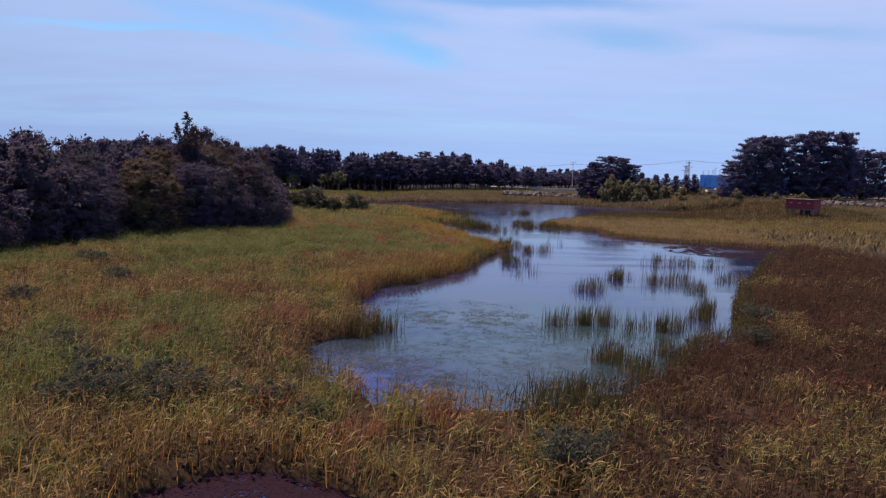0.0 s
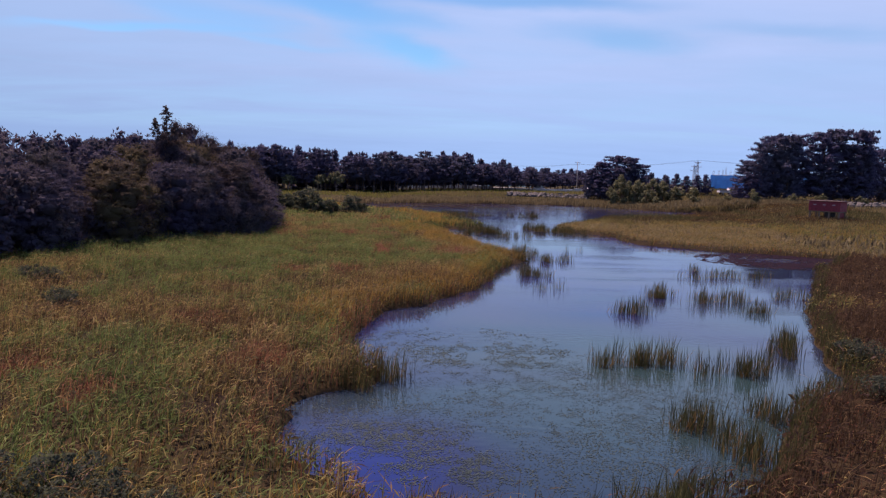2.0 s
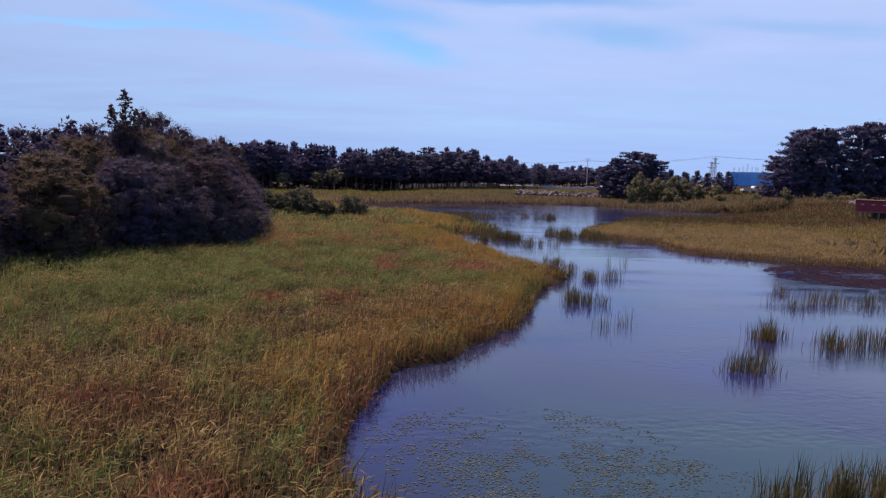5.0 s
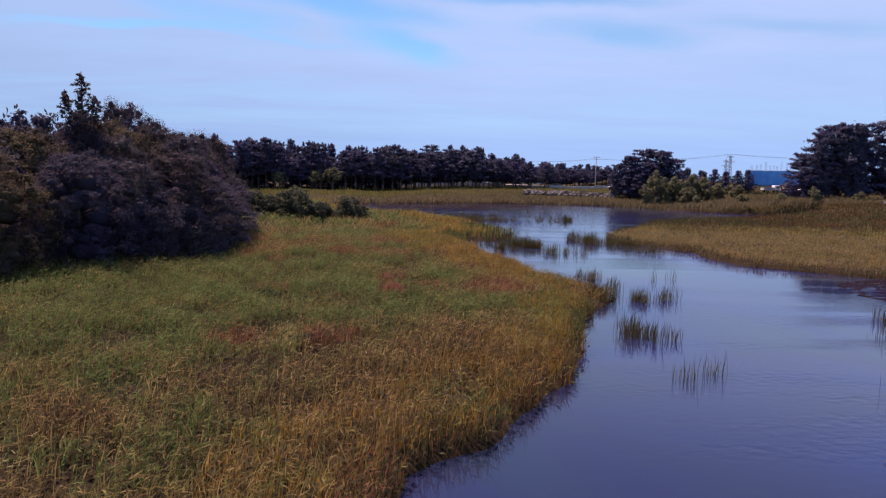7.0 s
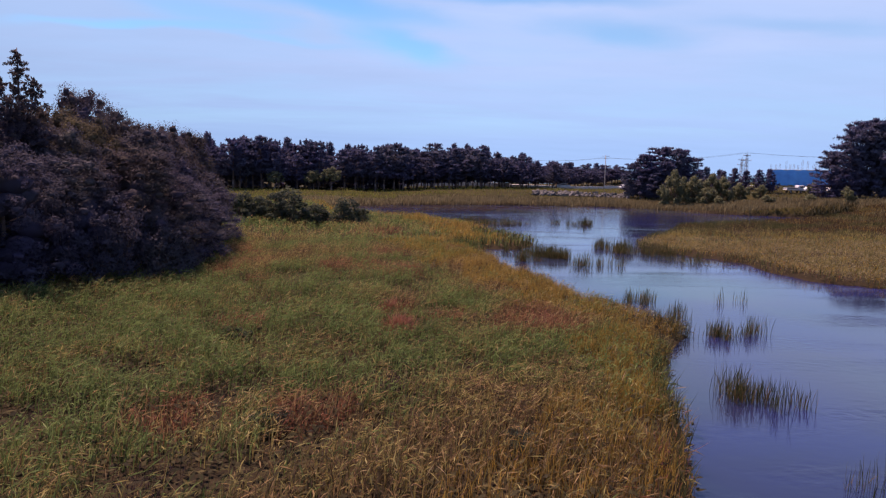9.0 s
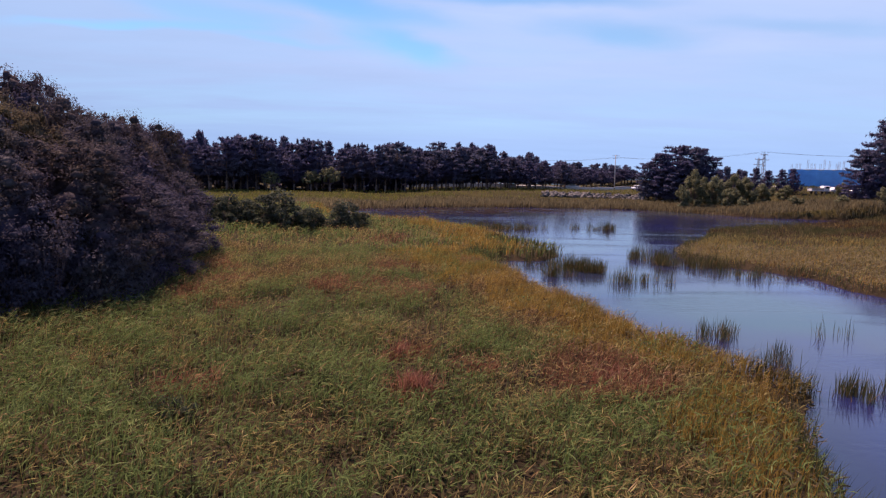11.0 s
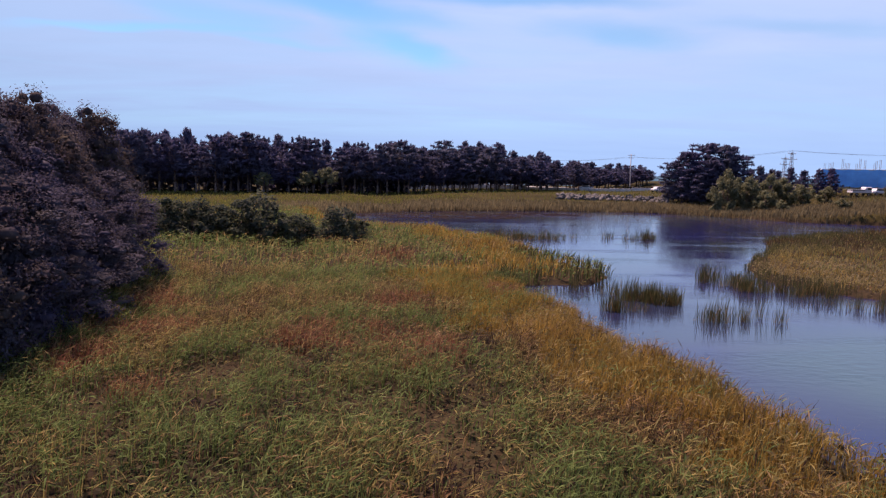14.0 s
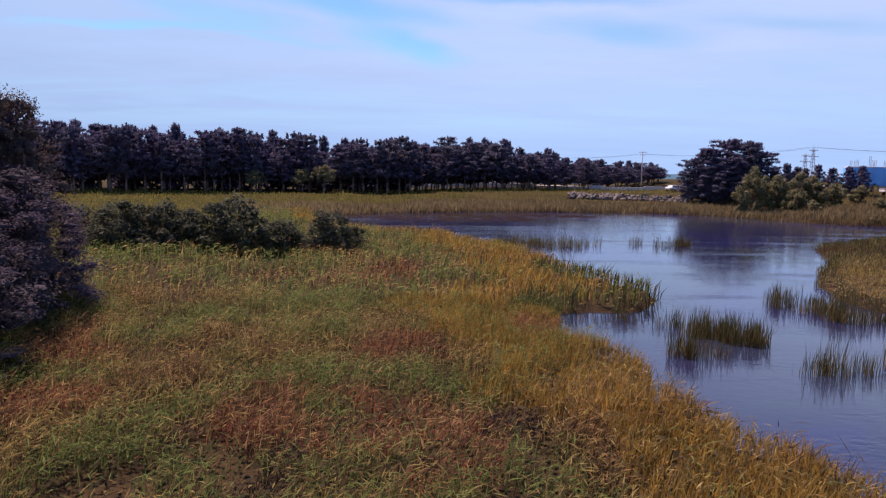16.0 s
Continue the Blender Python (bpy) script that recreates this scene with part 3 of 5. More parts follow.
def blades(name, x, y, z, h, w, material, label, category="reeds", bend=0.45, wind=0.25, tall=False, parent=None, kind="stuff", segs=2):
    """A stand of curved leaf blades rooted at the given places."""
    n = len(x)
    if n == 0:
        return None
    az = RNG.uniform(0, 2 * np.pi, n)
    amt = RNG.uniform(0.1, 1.0, n) * bend
    ox = np.cos(az) * amt + wind * RNG.uniform(0.3, 1.0, n)
    oy = np.sin(az) * amt + 0.10 * wind
    # flat side of each blade turned at random
    fa = RNG.uniform(0, np.pi, n)
    sx, sy = np.cos(fa) * w / 2, np.sin(fa) * w / 2
    root = np.stack([x, y, z], -1)
    up = np.zeros((n, 3)); up[:, 2] = 1
    off = np.stack([ox, oy, np.zeros(n)], -1)
    side = np.stack([sx, sy, np.zeros(n)], -1)
    levels = np.linspace(0, 1, segs + 1)
    droop = RNG.uniform(0.0, 0.35, n)[:, None] * bend
    cols = []
    for i, s in enumerate(levels):
        c = root + (h[:, None] * (s - droop * s ** 3)) * up + off * h[:, None] * s ** 2.0
        if i < segs:
            ww = 0.75 + 0.25 * math.sin(math.pi * s) if i else 0.6
            cols += [c - side * ww, c + side * ww]
        else:
            cols.append(c)
    k = 2 * segs + 1
    verts = np.stack(cols, 1).reshape(-1, 3)
    base = (np.arange(n) * k)[:, None]
    quads = [base + np.array([2 * i, 2 * i + 1, 2 * i + 3, 2 * i + 2]) for i in range(segs - 1)]
    tri = base + np.array([2 * segs - 2, 2 * segs - 1, 2 * segs])
    me = mesh_arrays(name, verts, quads + [tri])
    return tagged(link_mesh(name, me, material, parent), label, "" if parent else category, kind=kind)


def scatter(x0, x1, y0, y1, per_m2):
    n = int((x1 - x0) * (y1 - y0) * per_m2)
    return RNG.uniform(x0, x1, n), RNG.uniform(y0, y1, n)


GREEN, OLIVE, STRAW, RUSSET, GOLD, RUSH, BROWN, DEAD = range(8)
SPECIES = [
    ("green_reeds", M_GREEN, "dense green reed leaves bent by the wind"),
    ("olive_reeds", M_OLIVE, "olive and yellowing reed leaves on the marsh"),
    ("straw_reeds", M_STRAW, "dry straw-coloured reed stalks and leaves"),
    ("russet_grass", M_RUSSET, "patches of russet red autumn marsh grass"),
    ("golden_sedge", M_GOLD, "golden orange sedge along the pond's edge"),
    ("bulrushes", M_RUSH, "dark green upright bulrushes at the waterline"),
    ("brown_reeds", M_BROWN, "dark brown and olive reeds on the bank"),
    ("dead_stalks", M_DARKWEED, "dark dead stalks in hollows of the marsh"),
]
RUSSET_SPOTS = [(-6.4, 68.4, 1.0), (-7.4, 87.2, 2.0), (-6.2, 84.6, 1.3), (-9.2, 89.2, 1.2), (-12.4, 58.3, 1.5), (-8.4, 57.8, 1.3), (-6.8, 72.3, 0.9), (0.0, 70.4, 1.9), (-11.8, 88.8, 1.4), (-13.7, 68.5, 1.1),
                (-18.7, 88.0, 1.5), (-19.2, 83.6, 1.4), (-20.5, 93.6, 1.2), (-10.6, 85.4, 1.0), (-9.6, 113, 1.9), (-8.6, 95.0, 1.6), (-8.8, 33.8, 1.2), (-13.3, 28.9, 1.1), (-17.2, 31.7, 1.3),
                (-0.6, 19.3, 1.0), (1.0, 18.2, 0.9), (-5.0, 40.9, 0.9), (-6.0, 20.4, 0.9), (-3.2, 18.4, 0.9), (-13.9, 40.5, 1.1), (-4.4, 71.0, 1.0), (-12.4, 87.4, 1.0), (10, 20, 1.6), (14, 24, 1.8), (20, 36, 2.0),
                (-2.2, 98.5, 1.8), (-20, 24, 1.6), (-16.0, 80.6, 1.0)]
DARK_SPOTS = [(-13.4, 79.1, 0.8), (-12.1, 80.0, 0.5), (-10.9, 79.3, 0.5), (-11.3, 77.6, 0.5), (-5.9, 75.0, 0.7), (-10.8, 83.3, 0.6), (-4.9, 87.6, 0.9), (-9.1, 79.1, 0.5), (-15.6, 74.4, 0.6), (-6.9, 71.0, 0.5),
              (-2.6, 70.6, 0.6), (-13.6, 86.6, 0.5), (-10.6, 85.0, 0.6), (-11.4, 53.2, 0.8), (-9.5, 51.1, 0.6), (-6.6, 60.9, 0.8), (-3.2, 50.1, 0.6), (-17.0, 57.3, 0.7), (-11.1, 63.4, 0.5), (-8.8, 41.3, 0.6),
              (-18.9, 40.5, 0.7), (-9.1, 27.9, 0.7), (-14.9, 33.2, 0.6), (-17.3, 36.3, 0.6), (-15.9, 27.0, 0.8), (7.2, 19.0, 1.1), (19.8, 37.2, 1.3), (8.9, 27.1, 0.7)]


def west_species(x, y, d):
    """What grows where on the west and south marsh."""
    n = len(x)
    r, r2 = RNG.random(n), RNG.random(n)
    big, mid, small = vnoise(x, y, 8.0, 21), vnoise(x, y, 3.0, 22), vnoise(x, y, 1.1, 23)
    lush = np.interp(y, [16, 22, 30, 42, 48, 58, 70, 79, 88, 97, 116], [-0.04, -0.04, -0.11, -0.12, 0.0, 0.13, 0.15, 0.05, -0.02, 0.07, 0.04])
    v = lush + 0.012 * np.clip(-x - 8, -9, 14) + 0.40 * (big - 0.5) + 0.48 * (mid - 0.5) + 0.34 * (small - 0.5) + (r - 0.5) * 0.30
    s = np.where(v > 0.09, GREEN, np.where(v > -0.09, OLIVE, np.where(r2 < 0.42, BROWN, np.where(r2 < 0.58, OLIVE, STRAW))))
    # pale and brown leaves through all of it
    s = np.where(r2 > 0.93, STRAW, np.where(r2 < 0.05, BROWN, s))
    # golden-brown stand where the bank is highest
    s = np.where((y > 38) & (y < 60) & (-d < np.interp(y, [38, 46, 60], [1.5, 5.5, 4.0])) & (r2 < 0.30), GOLD, s)
    # golden belt by the shore, widening northwards
    width = np.interp(y, [40, 52, 62, 75, 90, 105, 120, 140], [0.3, 1.5, 2.6, 4.5, 6.0, 7.0, 8.0, 3.0]) * (0.55 + 0.9 * mid)
    s = np.where((-d < width) & (y > 42) & (r < np.interp(y, [42, 62, 80], [0.26, 0.50, 0.64])), GOLD, s)
    # red stems and rushes right at the water
    s = np.where((-d < 1.2) & (r > np.where((y > 35) & (y < 46), 0.45, 0.74)) & (y < 58), RUSSET, s)
    s = np.where((-d < 0.7) & (r < 0.30) & (y < 76), RUSH, s)
    s = np.where((-d < 2.6) & (y > 102) & (y < 118) & (r < 0.75), np.where(r < 0.4, RUSH, GREEN), s)
    s = np.where((y < 24) & (mid > 0.45) & (r < 0.16), GOLD, s)
    s = np.where((np.hypot((x - 3.0) / 2.4, (y - 21.4) / 1.7) + 0.5 * (small - 0.5) < 1) & (r < 0.8), RUSH, s)
    for cx, cy, rad in RUSSET_SPOTS:
        q = np.hypot(x - cx, (y - cy) * 0.9) / (rad * 1.05) + (small - 0.5) * 1.2 + (mid - 0.5) * 0.6
        s = np.where((q < 1.0) & (r > 0.42), RUSSET, np.where((q < 1.3) & (r > 0.2) & (r < 0.42), STRAW, s))
    for cx, cy, rad in DARK_SPOTS:
        q = np.hypot(x - cx, (y - cy) * 0.9) / rad + (small - 0.5) * 1.0
        s = np.where((q < 1.1) & (r > 0.12), DEAD, s)
    return s


def east_species(x, y, d):
    n = len(x)
    r, r2 = RNG.random(n), RNG.random(n)
    v = 0.5 + 0.62 * (vnoise(x, y, 6.0, 31) - 0.5) + 0.46 * (vnoise(x, y, 2.4, 32) - 0.5) + 0.30 * (vnoise(x, y, 0.9, 34) - 0.5) + (r - 0.5) * 0.28 - 0.26 * smooth01((y - 19.5) / 6)
    s = np.where(v > 0.60, np.where(r2 < 0.75, OLIVE, GREEN), np.where(v > 0.46, np.where(r2 < 0.5, BROWN, np.where(r2 < 0.8, OLIVE, STRAW)), BROWN))
    s = np.where((r2 > 0.92) & (y < 30), RUSSET, s)
    s = np.where(r2 < np.interp(y, [18, 26], [0.08, 0.03]), STRAW, s)
    s = np.where((-d < 1.1) & (r < 0.5), RUSH, s)
    s = np.where((np.hypot((x - 3.0) / 2.4, (y - 21.4) / 1.7) < 1) & (r < 0.8), RUSH, s)
    for cx, cy, rad in RUSSET_SPOTS:
        q = np.hypot(x - cx, (y - cy) * 1.3) / rad + (vnoise(x, y, 1.1, 23) - 0.5) * 0.9
        s = np.where((q < 1.0) & (r > 0.6), RUSSET, s)
    for cx, cy, rad in DARK_SPOTS:
        q = np.hypot(x - cx, (y - cy) * 0.9) / rad + (vnoise(x, y, 1.1, 23) - 0.5) * 1.0
        s = np.where((q < 1.1) & (r > 0.4), DEAD, s)
    return s


def far_species(x, y, d):
    n = len(x)
    r = RNG.random(n)
    v = 0.5 * vnoise(x, y, 14.0, 41) + 0.5 * vnoise(x, y, 4.0, 42) + (r - 0.5) * 0.25
    s = np.where(v > 0.50, OLIVE, np.where((v > 0.36) & (r < 0.45), GOLD, np.where(r < 0.12, BROWN, np.where(r < 0.55, OLIVE, np.where(r < 0.78, GREEN, GOLD)))))
    s = np.where((y < 104) & (-d < 4.5) & (r > 0.70), np.where(r > 0.86, RUSSET, GOLD), s)
    s = np.where((-d < 1.4) & (r < 0.6), RUSH, s)
    back = smooth01((y - 112 - 12 * v) / 14)
    s = np.where(r < 0.8 * back, np.where(v > 0.5, RUSH, BROWN), s)
    return s


HEIGHT = {GREEN: (0.75, 1.15), OLIVE: (0.7, 1.15), STRAW: (0.7, 1.2), RUSSET: (0.5, 1.0), GOLD: (0.65, 1.05), RUSH: (0.9, 1.45), BROWN: (0.75, 1.3), DEAD: (0.3, 0.6)}


def marsh(x0, x1, y0, y1, per_m2, width, chooser, keep, segs, tint=""):
    x, y = scatter(x0, x1, y0, y1, per_m2)
    d = pond_depth(x, y)
    ok = (d < np.where(y > 76, 0.0, -0.2)) & keep(x, y)
    ok &= (np.abs(x + 2.5) < 0.72 * (y + 3)) | (RNG.random(len(x)) < 0.3)
    # thin, dark hollows between the stands
    ok &= (vnoise(x, y, 1.15, 52) > 0.23) | (RNG.random(len(x)) < 0.12)
    ok &= (vnoise(x, y, 1.7, 51) + 0.5 * RNG.random(len(x))) > 0.40
    x, y, d = x[ok], y[ok], d[ok]
    z = np.maximum(ground_height(x, y, d), -0.1) - 0.03
    s = chooser(x, y, d)
    lump = (0.58 + 0.36 * vnoise(x, y, 2.3, 61) + 0.44 * vnoise(x, y, 0.75, 62)) * np.where((x > 4) & (y < 76), 0.85, np.where((x > 11) & (y > 76), 0.55, 1.0))
    for k, (name, mat, label) in enumerate(SPECIES):
        g = s == k
        if g.sum() < 5:
            continue
        lo, hi = HEIGHT[k]
        h = RNG.uniform(lo, hi, g.sum()) * lump[g]
        w = width * RNG.uniform(0.6, 1.3, g.sum())
        xs, ys, zs = x[g], y[g], z[g]
        if k == RUSH or (k == GOLD and "peninsula" not in tint):
            blades(name, xs, ys, zs, h, w, mat, label + tint, bend=0.42, wind=0.15, segs=segs)
            continue
        lf = RNG.random(len(xs)) < (0.3 if "peninsula" in tint else 0.35 if k in (RUSSET, DEAD) else 0.6 if y1 < 60 else 0.72)
        blades(name, xs[~lf], ys[~lf], zs[~lf], h[~lf], w[~lf], mat, label + tint, bend=0.45, wind=0.22, segs=segs)
        leaves_over(name.replace("reeds", "reed_leaves").replace("grass", "grass_leaves"), xs[lf], ys[lf], zs[lf], h[lf], w[lf] * 1.2, mat, label + tint)


HEDGE_FRONT = [(-33.5, 40), (-33, 56), (-31, 66), (-26.5, 73), (-22.5, 76), (-19.6, 79.5), (-19.4, 83), (-21.5, 90), (-24, 98), (-30, 106)]
HEDGE_AREA = [(x - 6, y) for x, y in HEDGE_FRONT] + [(-60, 112), (-75, 60), (-60, 36)]


def west_keep(x, y):
    return (x < np.interp(y, [0, 22, 50, 200], [2.5, 2.5, 12, 12])) & ~inside(HEDGE_AREA, x, y)


def east_keep(x, y):
    return x > np.interp(y, [0, 22, 50, 75], [2.5, 2.5, 12, 20])


marsh(-42, 3, 30, 58, 130, 0.0245, west_species, west_keep, 2, " in the western marsh")
marsh(-30, 3, 8, 30, 120, 0.026, west_species, west_keep, 2, " near the puddle")
marsh(-42, -26, 58, 82, 60, 0.034, west_species, west_keep, 2, " before the thicket")
marsh(-26, 9, 58, 104, 180, 0.024, west_species, west_keep, 2)
marsh(-36, 8, 104, 168, 26, 0.07, west_species, west_keep, 2, " farther north")
marsh(2, 30, 8, 44, 125, 0.024, east_species, east_keep, 2, " east of the pond")
marsh(10, 44, 44, 76, 55, 0.034, east_species, east_keep, 2, " beside the cove")
marsh(12, 90, 77, 166, 36, 0.036, far_species, lambda x, y: (x > 12) & (y < 132 + 0.5 * x), 2, " on the peninsula")


def thatch(x0, x1, y0, y1, per_m2, width, keep, mat, label):
    """Low tangle of older leaves that covers the soil below the stand."""
    x, y = scatter(x0, x1, y0, y1, per_m2)
    d = pond_depth(x, y)
    ok = (d < -0.1) & keep(x, y)
    x, y, d = x[ok], y[ok], d[ok]
    z = np.maximum(ground_height(x, y, d), -0.1)
    leaves_over("reed_thatch", x, y, z, RNG.uniform(0.35, 0.75, len(x)), width * RNG.uniform(0.6, 1.4, len(x)), mat, label, wind=0.2)


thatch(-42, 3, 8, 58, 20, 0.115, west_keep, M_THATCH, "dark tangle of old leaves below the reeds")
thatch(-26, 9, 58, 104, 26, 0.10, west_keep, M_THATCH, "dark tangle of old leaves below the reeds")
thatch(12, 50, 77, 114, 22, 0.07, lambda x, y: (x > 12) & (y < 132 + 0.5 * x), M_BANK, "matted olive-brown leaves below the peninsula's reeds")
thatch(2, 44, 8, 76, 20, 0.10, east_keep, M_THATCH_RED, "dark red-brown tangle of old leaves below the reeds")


def outer_grass(name, x0, x1, y0, y1, per_m2, width, lo, hi, mat, label, keep):
    x, y = scatter(x0, x1, y0, y1, per_m2)
    d = pond_depth(x, y)
    ok = (d < 0.2) & keep(x, y, d)
    x, y, d = x[ok], y[ok], d[ok]
    z = np.maximum(ground_height(x, y, d), -0.1) - 0.03
    h = RNG.uniform(lo, hi, len(x)) * (0.7 + 0.6 * vnoise(x, y, 3.5, 71))
    blades(name, x, y, z, h, width * RNG.uniform(0.6, 1.3, len(x)), mat, label, category="grass", bend=0.35, wind=0.15, segs=2)


outer_grass("far_bank_reeds", -60, 95, 160, 203, 9, 0.12, 0.7, 1.3, M_BANK, "tall olive reeds on the pond's far bank", lambda x, y, d: (d > -9 - 6 * vnoise(x, y, 9, 5)) & (y > 158))
outer_grass("bank_brown_reeds", -60, 95, 160, 203, 11, 0.12, 0.6, 1.2, M_BANK, "brown reeds mixed into the far bank", lambda x, y, d: (d > -22) & (y > 158) & (x > -14 + 8 * vnoise(x, y, 6, 8)) & (vnoise(x, y, 6, 6) > 0.34))
outer_grass("meadow_grass", -100, 0, 118, 216, 3.6, 0.12, 0.3, 0.6, M_MEADOW, "short green meadow grass before the pine wood", lambda x, y, d: (d < -4) & ~inside(HEDGE_AREA, x, y) & ((y > 166) | (x < -30)))
outer_grass("slope_grass", 28, 150, 100, 215, 2.0, 0.12, 0.35, 0.75, M_BANK, "rough olive grass on the rising bank", lambda x, y, d: (d < -3) & (y > 100 + 0.0 * x) & ((y > 146) | (x > 60)))
outer_grass("roadside_grass", -30, 120, 190, 262, 0.9, 0.12, 0.3, 0.7, M_MEADOW, "thin roadside grass on the embankment", lambda x, y, d: d < -6)

for x0, x1, y0, y1 in ((-95, -41, -22, 40), (43, 105, -22, 100), (-41, 43, -22, 8.5)):
    outer_grass("rough_grass", x0, x1, y0, y1, 1.4, 0.3, 0.5, 1.0, M_BANK, "rough olive-brown marsh grass round the pond", lambda x, y, d: (d < -1) & ~inside(HEDGE_AREA, x, y))

# ---------------------------------------------------------------- reed clumps standing in the water
REED_LABELS = ("clump of dark green reeds standing in the pond", "thin sparse reed stems rising out of the water")


def reed_clump(cx, cy, rx, ry, count, lo=0.9, hi=1.6, mat=None, sparse=False):
    count = max(14, int(count * 1.6))
    rx, ry = rx * 1.2, ry * 1.25
    root = thing("reed_clump", cx, cy, 0.0, REED_LABELS[1 if sparse else 0], "reeds", "reed clumps in the pond")
    k = max(4, count // 26)                       # stems stand in small tufts of their own height
    a, q = RNG.uniform(0, 2 * np.pi, k), np.sqrt(RNG.random(k))
    tx, ty, th = np.cos(a) * q * rx, np.sin(a) * q * ry, RNG.uniform(0.62, 1.18, k) * (1.08 - 0.3 * q)
    i = (k * RNG.random(count) ** 1.25).astype(int)
    x, y = tx[i] + RNG.normal(0, 0.15 + 0.06 * rx, count), ty[i] + RNG.normal(0, 0.13 + 0.05 * ry, count)
    h = RNG.uniform(lo * 0.7, hi * 1.12, count) * th[i] + 0.3
    blades("stem_tuft", x, y, np.full(count, -0.25), h, 0.017 * RNG.uniform(0.6, 1.4, count), mat or M_RUSH, "", bend=0.2, wind=0.06, parent=root, segs=3)
    dry = max(5, count // 3)
    i = RNG.integers(0, count, dry)
    blades("dry_tuft", x[i], y[i], np.full(dry, -0.2), h[i] * RNG.uniform(0.4, 0.95, dry), 0.018 * RNG.uniform(0.7, 1.3, dry), M_STRAW, "dry straw-coloured leaves", bend=0.5, wind=0.1, parent=root, segs=3)
    return root


CLUMPS = [
    (5.2, 35.6, 0.7, 0.3, 60, 1), (6.5, 35.7, 0.7, 0.3, 90, 1), (8.2, 35.6, 1.1, 0.4, 260, 0), (9.3, 33.7, 0.25, 0.25, 24, 1), (11.5, 34.2, 0.5, 0.45, 170, 0), (10.1, 34.8, 0.6, 0.4, 60, 1), (12.6, 35.6, 0.5, 0.4, 40, 1),
    (10.3, 47.0, 1.1, 0.6, 180, 0), (14.2, 52.3, 0.9, 0.7, 220, 0), (16.4, 51.0, 1.6, 0.8, 170, 0), (18.4, 47.6, 0.6, 0.5, 110, 0), (18.8, 51.2, 1.0, 0.7, 120, 0),
    (21.0, 61.6, 2.0, 0.9, 130, 1), (25.0, 62.5, 1.9, 0.9, 120, 1), (22.6, 53.0, 1.6, 0.8, 120, 1), (15.5, 39.5, 0.3, 0.3, 40, 1), (16.4, 40.2, 0.25, 0.25, 36, 1),
    (6.9, 28.2, 0.8, 0.7, 240, 0), (7.4, 26.2, 0.7, 0.8, 200, 0), (9.6, 29.3, 0.6, 0.6, 160, 0), (14.6, 37.4, 0.6, 0.6, 120, 0), (15.6, 39.0, 0.5, 0.6, 90, 0), (22.0, 65.8, 0.9, 0.6, 50, 1),
    (6.0, 61.4, 0.9, 0.6, 190, 0), (7.1, 60.4, 0.6, 0.4, 60, 1), (6.0, 54.4, 0.5, 0.4, 26, 1), (7.4, 55.0, 0.6, 0.4, 22, 1),
    (8.9, 69.9, 0.6, 0.5, 110, 0), (10.2, 70.4, 0.7, 0.5, 60, 1), (11.1, 70.7, 0.4, 0.4, 50, 1), (8.5, 78.9, 1.1, 0.6, 90, 1), (7.6, 78.2, 0.7, 0.5, 70, 0),
    (12.8, 79.0, 0.3, 0.3, 8, 1), (14.6, 79.2, 0.3, 0.3, 8, 1), (8.3, 93.9, 1.1, 0.5, 110, 0), (10.4, 94.3, 1.0, 0.5, 60, 1),
    (6.7, 98.6, 0.9, 0.8, 330, 0), (5.4, 99.6, 0.8, 0.8, 230, 0), (4.2, 101.4, 0.8, 0.6, 70, 1), (8.1, 99.6, 0.4, 0.4, 16, 1), (3.4, 96.1, 0.55, 0.35, 110, 0), (2.6, 102.6, 0.7, 0.6, 40, 1), (4.6, 96.0, 0.5, 0.3, 40, 1),
    (1.2, 135.2, 2.6, 1.2, 420, 0), (5.2, 134.8, 2.2, 1.0, 220, 0), (8.6, 136.0, 1.6, 0.8, 110, 1), (13.7, 138.2, 0.7, 0.5, 60, 1), (17.6, 136.8, 1.2, 0.7, 200, 0), (15.9, 136.6, 0.6, 0.4, 40, 1),
    (14.6, 103.6, 1.6, 1.2, 330, 0), (17.6, 101.8, 1.8, 1.0, 260, 0), (16.4, 98.2, 1.4, 0.6, 70, 1), (19.6, 97.2, 1.8, 0.7, 120, 1), (13.4, 106.6, 1.3, 1.4, 240, 0),
    (-4.4, 32.6, 1.0, 1.1, 300, 0), (-3.0, 33.0, 0.5, 0.5, 50, 1), (6.6, 70.6, 0.9, 1.3, 200, 0), (8.6, 74.6, 1.2, 0.6, 60, 1),
]
for cx, cy, rx, ry, count, thin in CLUMPS:
    reed_clump(cx, cy, rx, ry, count * (1.6 if cy > 90 and not thin else 1), 0.65, 1.4 if cy < 40 or (cy > 90 and not thin) else 1.2, None, bool(thin))

def tussock(x, y, count, lo, hi, spread, label):
    root = thing("grass_tussock", x, y, ground_height(np.array([x]), np.array([y]))[0], label, "grass", "dry tussocks")
    a, q = RNG.uniform(0, 2 * np.pi, count), np.sqrt(RNG.random(count)) * spread
    blades("stalk_tuft", np.cos(a) * q, np.sin(a) * q, np.full(count, -0.05), RNG.uniform(lo, hi, count), 0.022 * RNG.uniform(0.6, 1.3, count), M_SALMON, "", bend=0.5, wind=0.12, parent=root, segs=3)


for tx, ty, tn, ts in ((-6.4, 68.5, 300, 0.38), (-6.0, 68.2, 120, 0.3), (-6.9, 72.4, 120, 0.35), (0.3, 69.9, 70, 0.7)):
    tussock(tx, ty, tn, 0.6, 1.25, ts, "upright salmon-red tussock of dry stalks in the marsh")


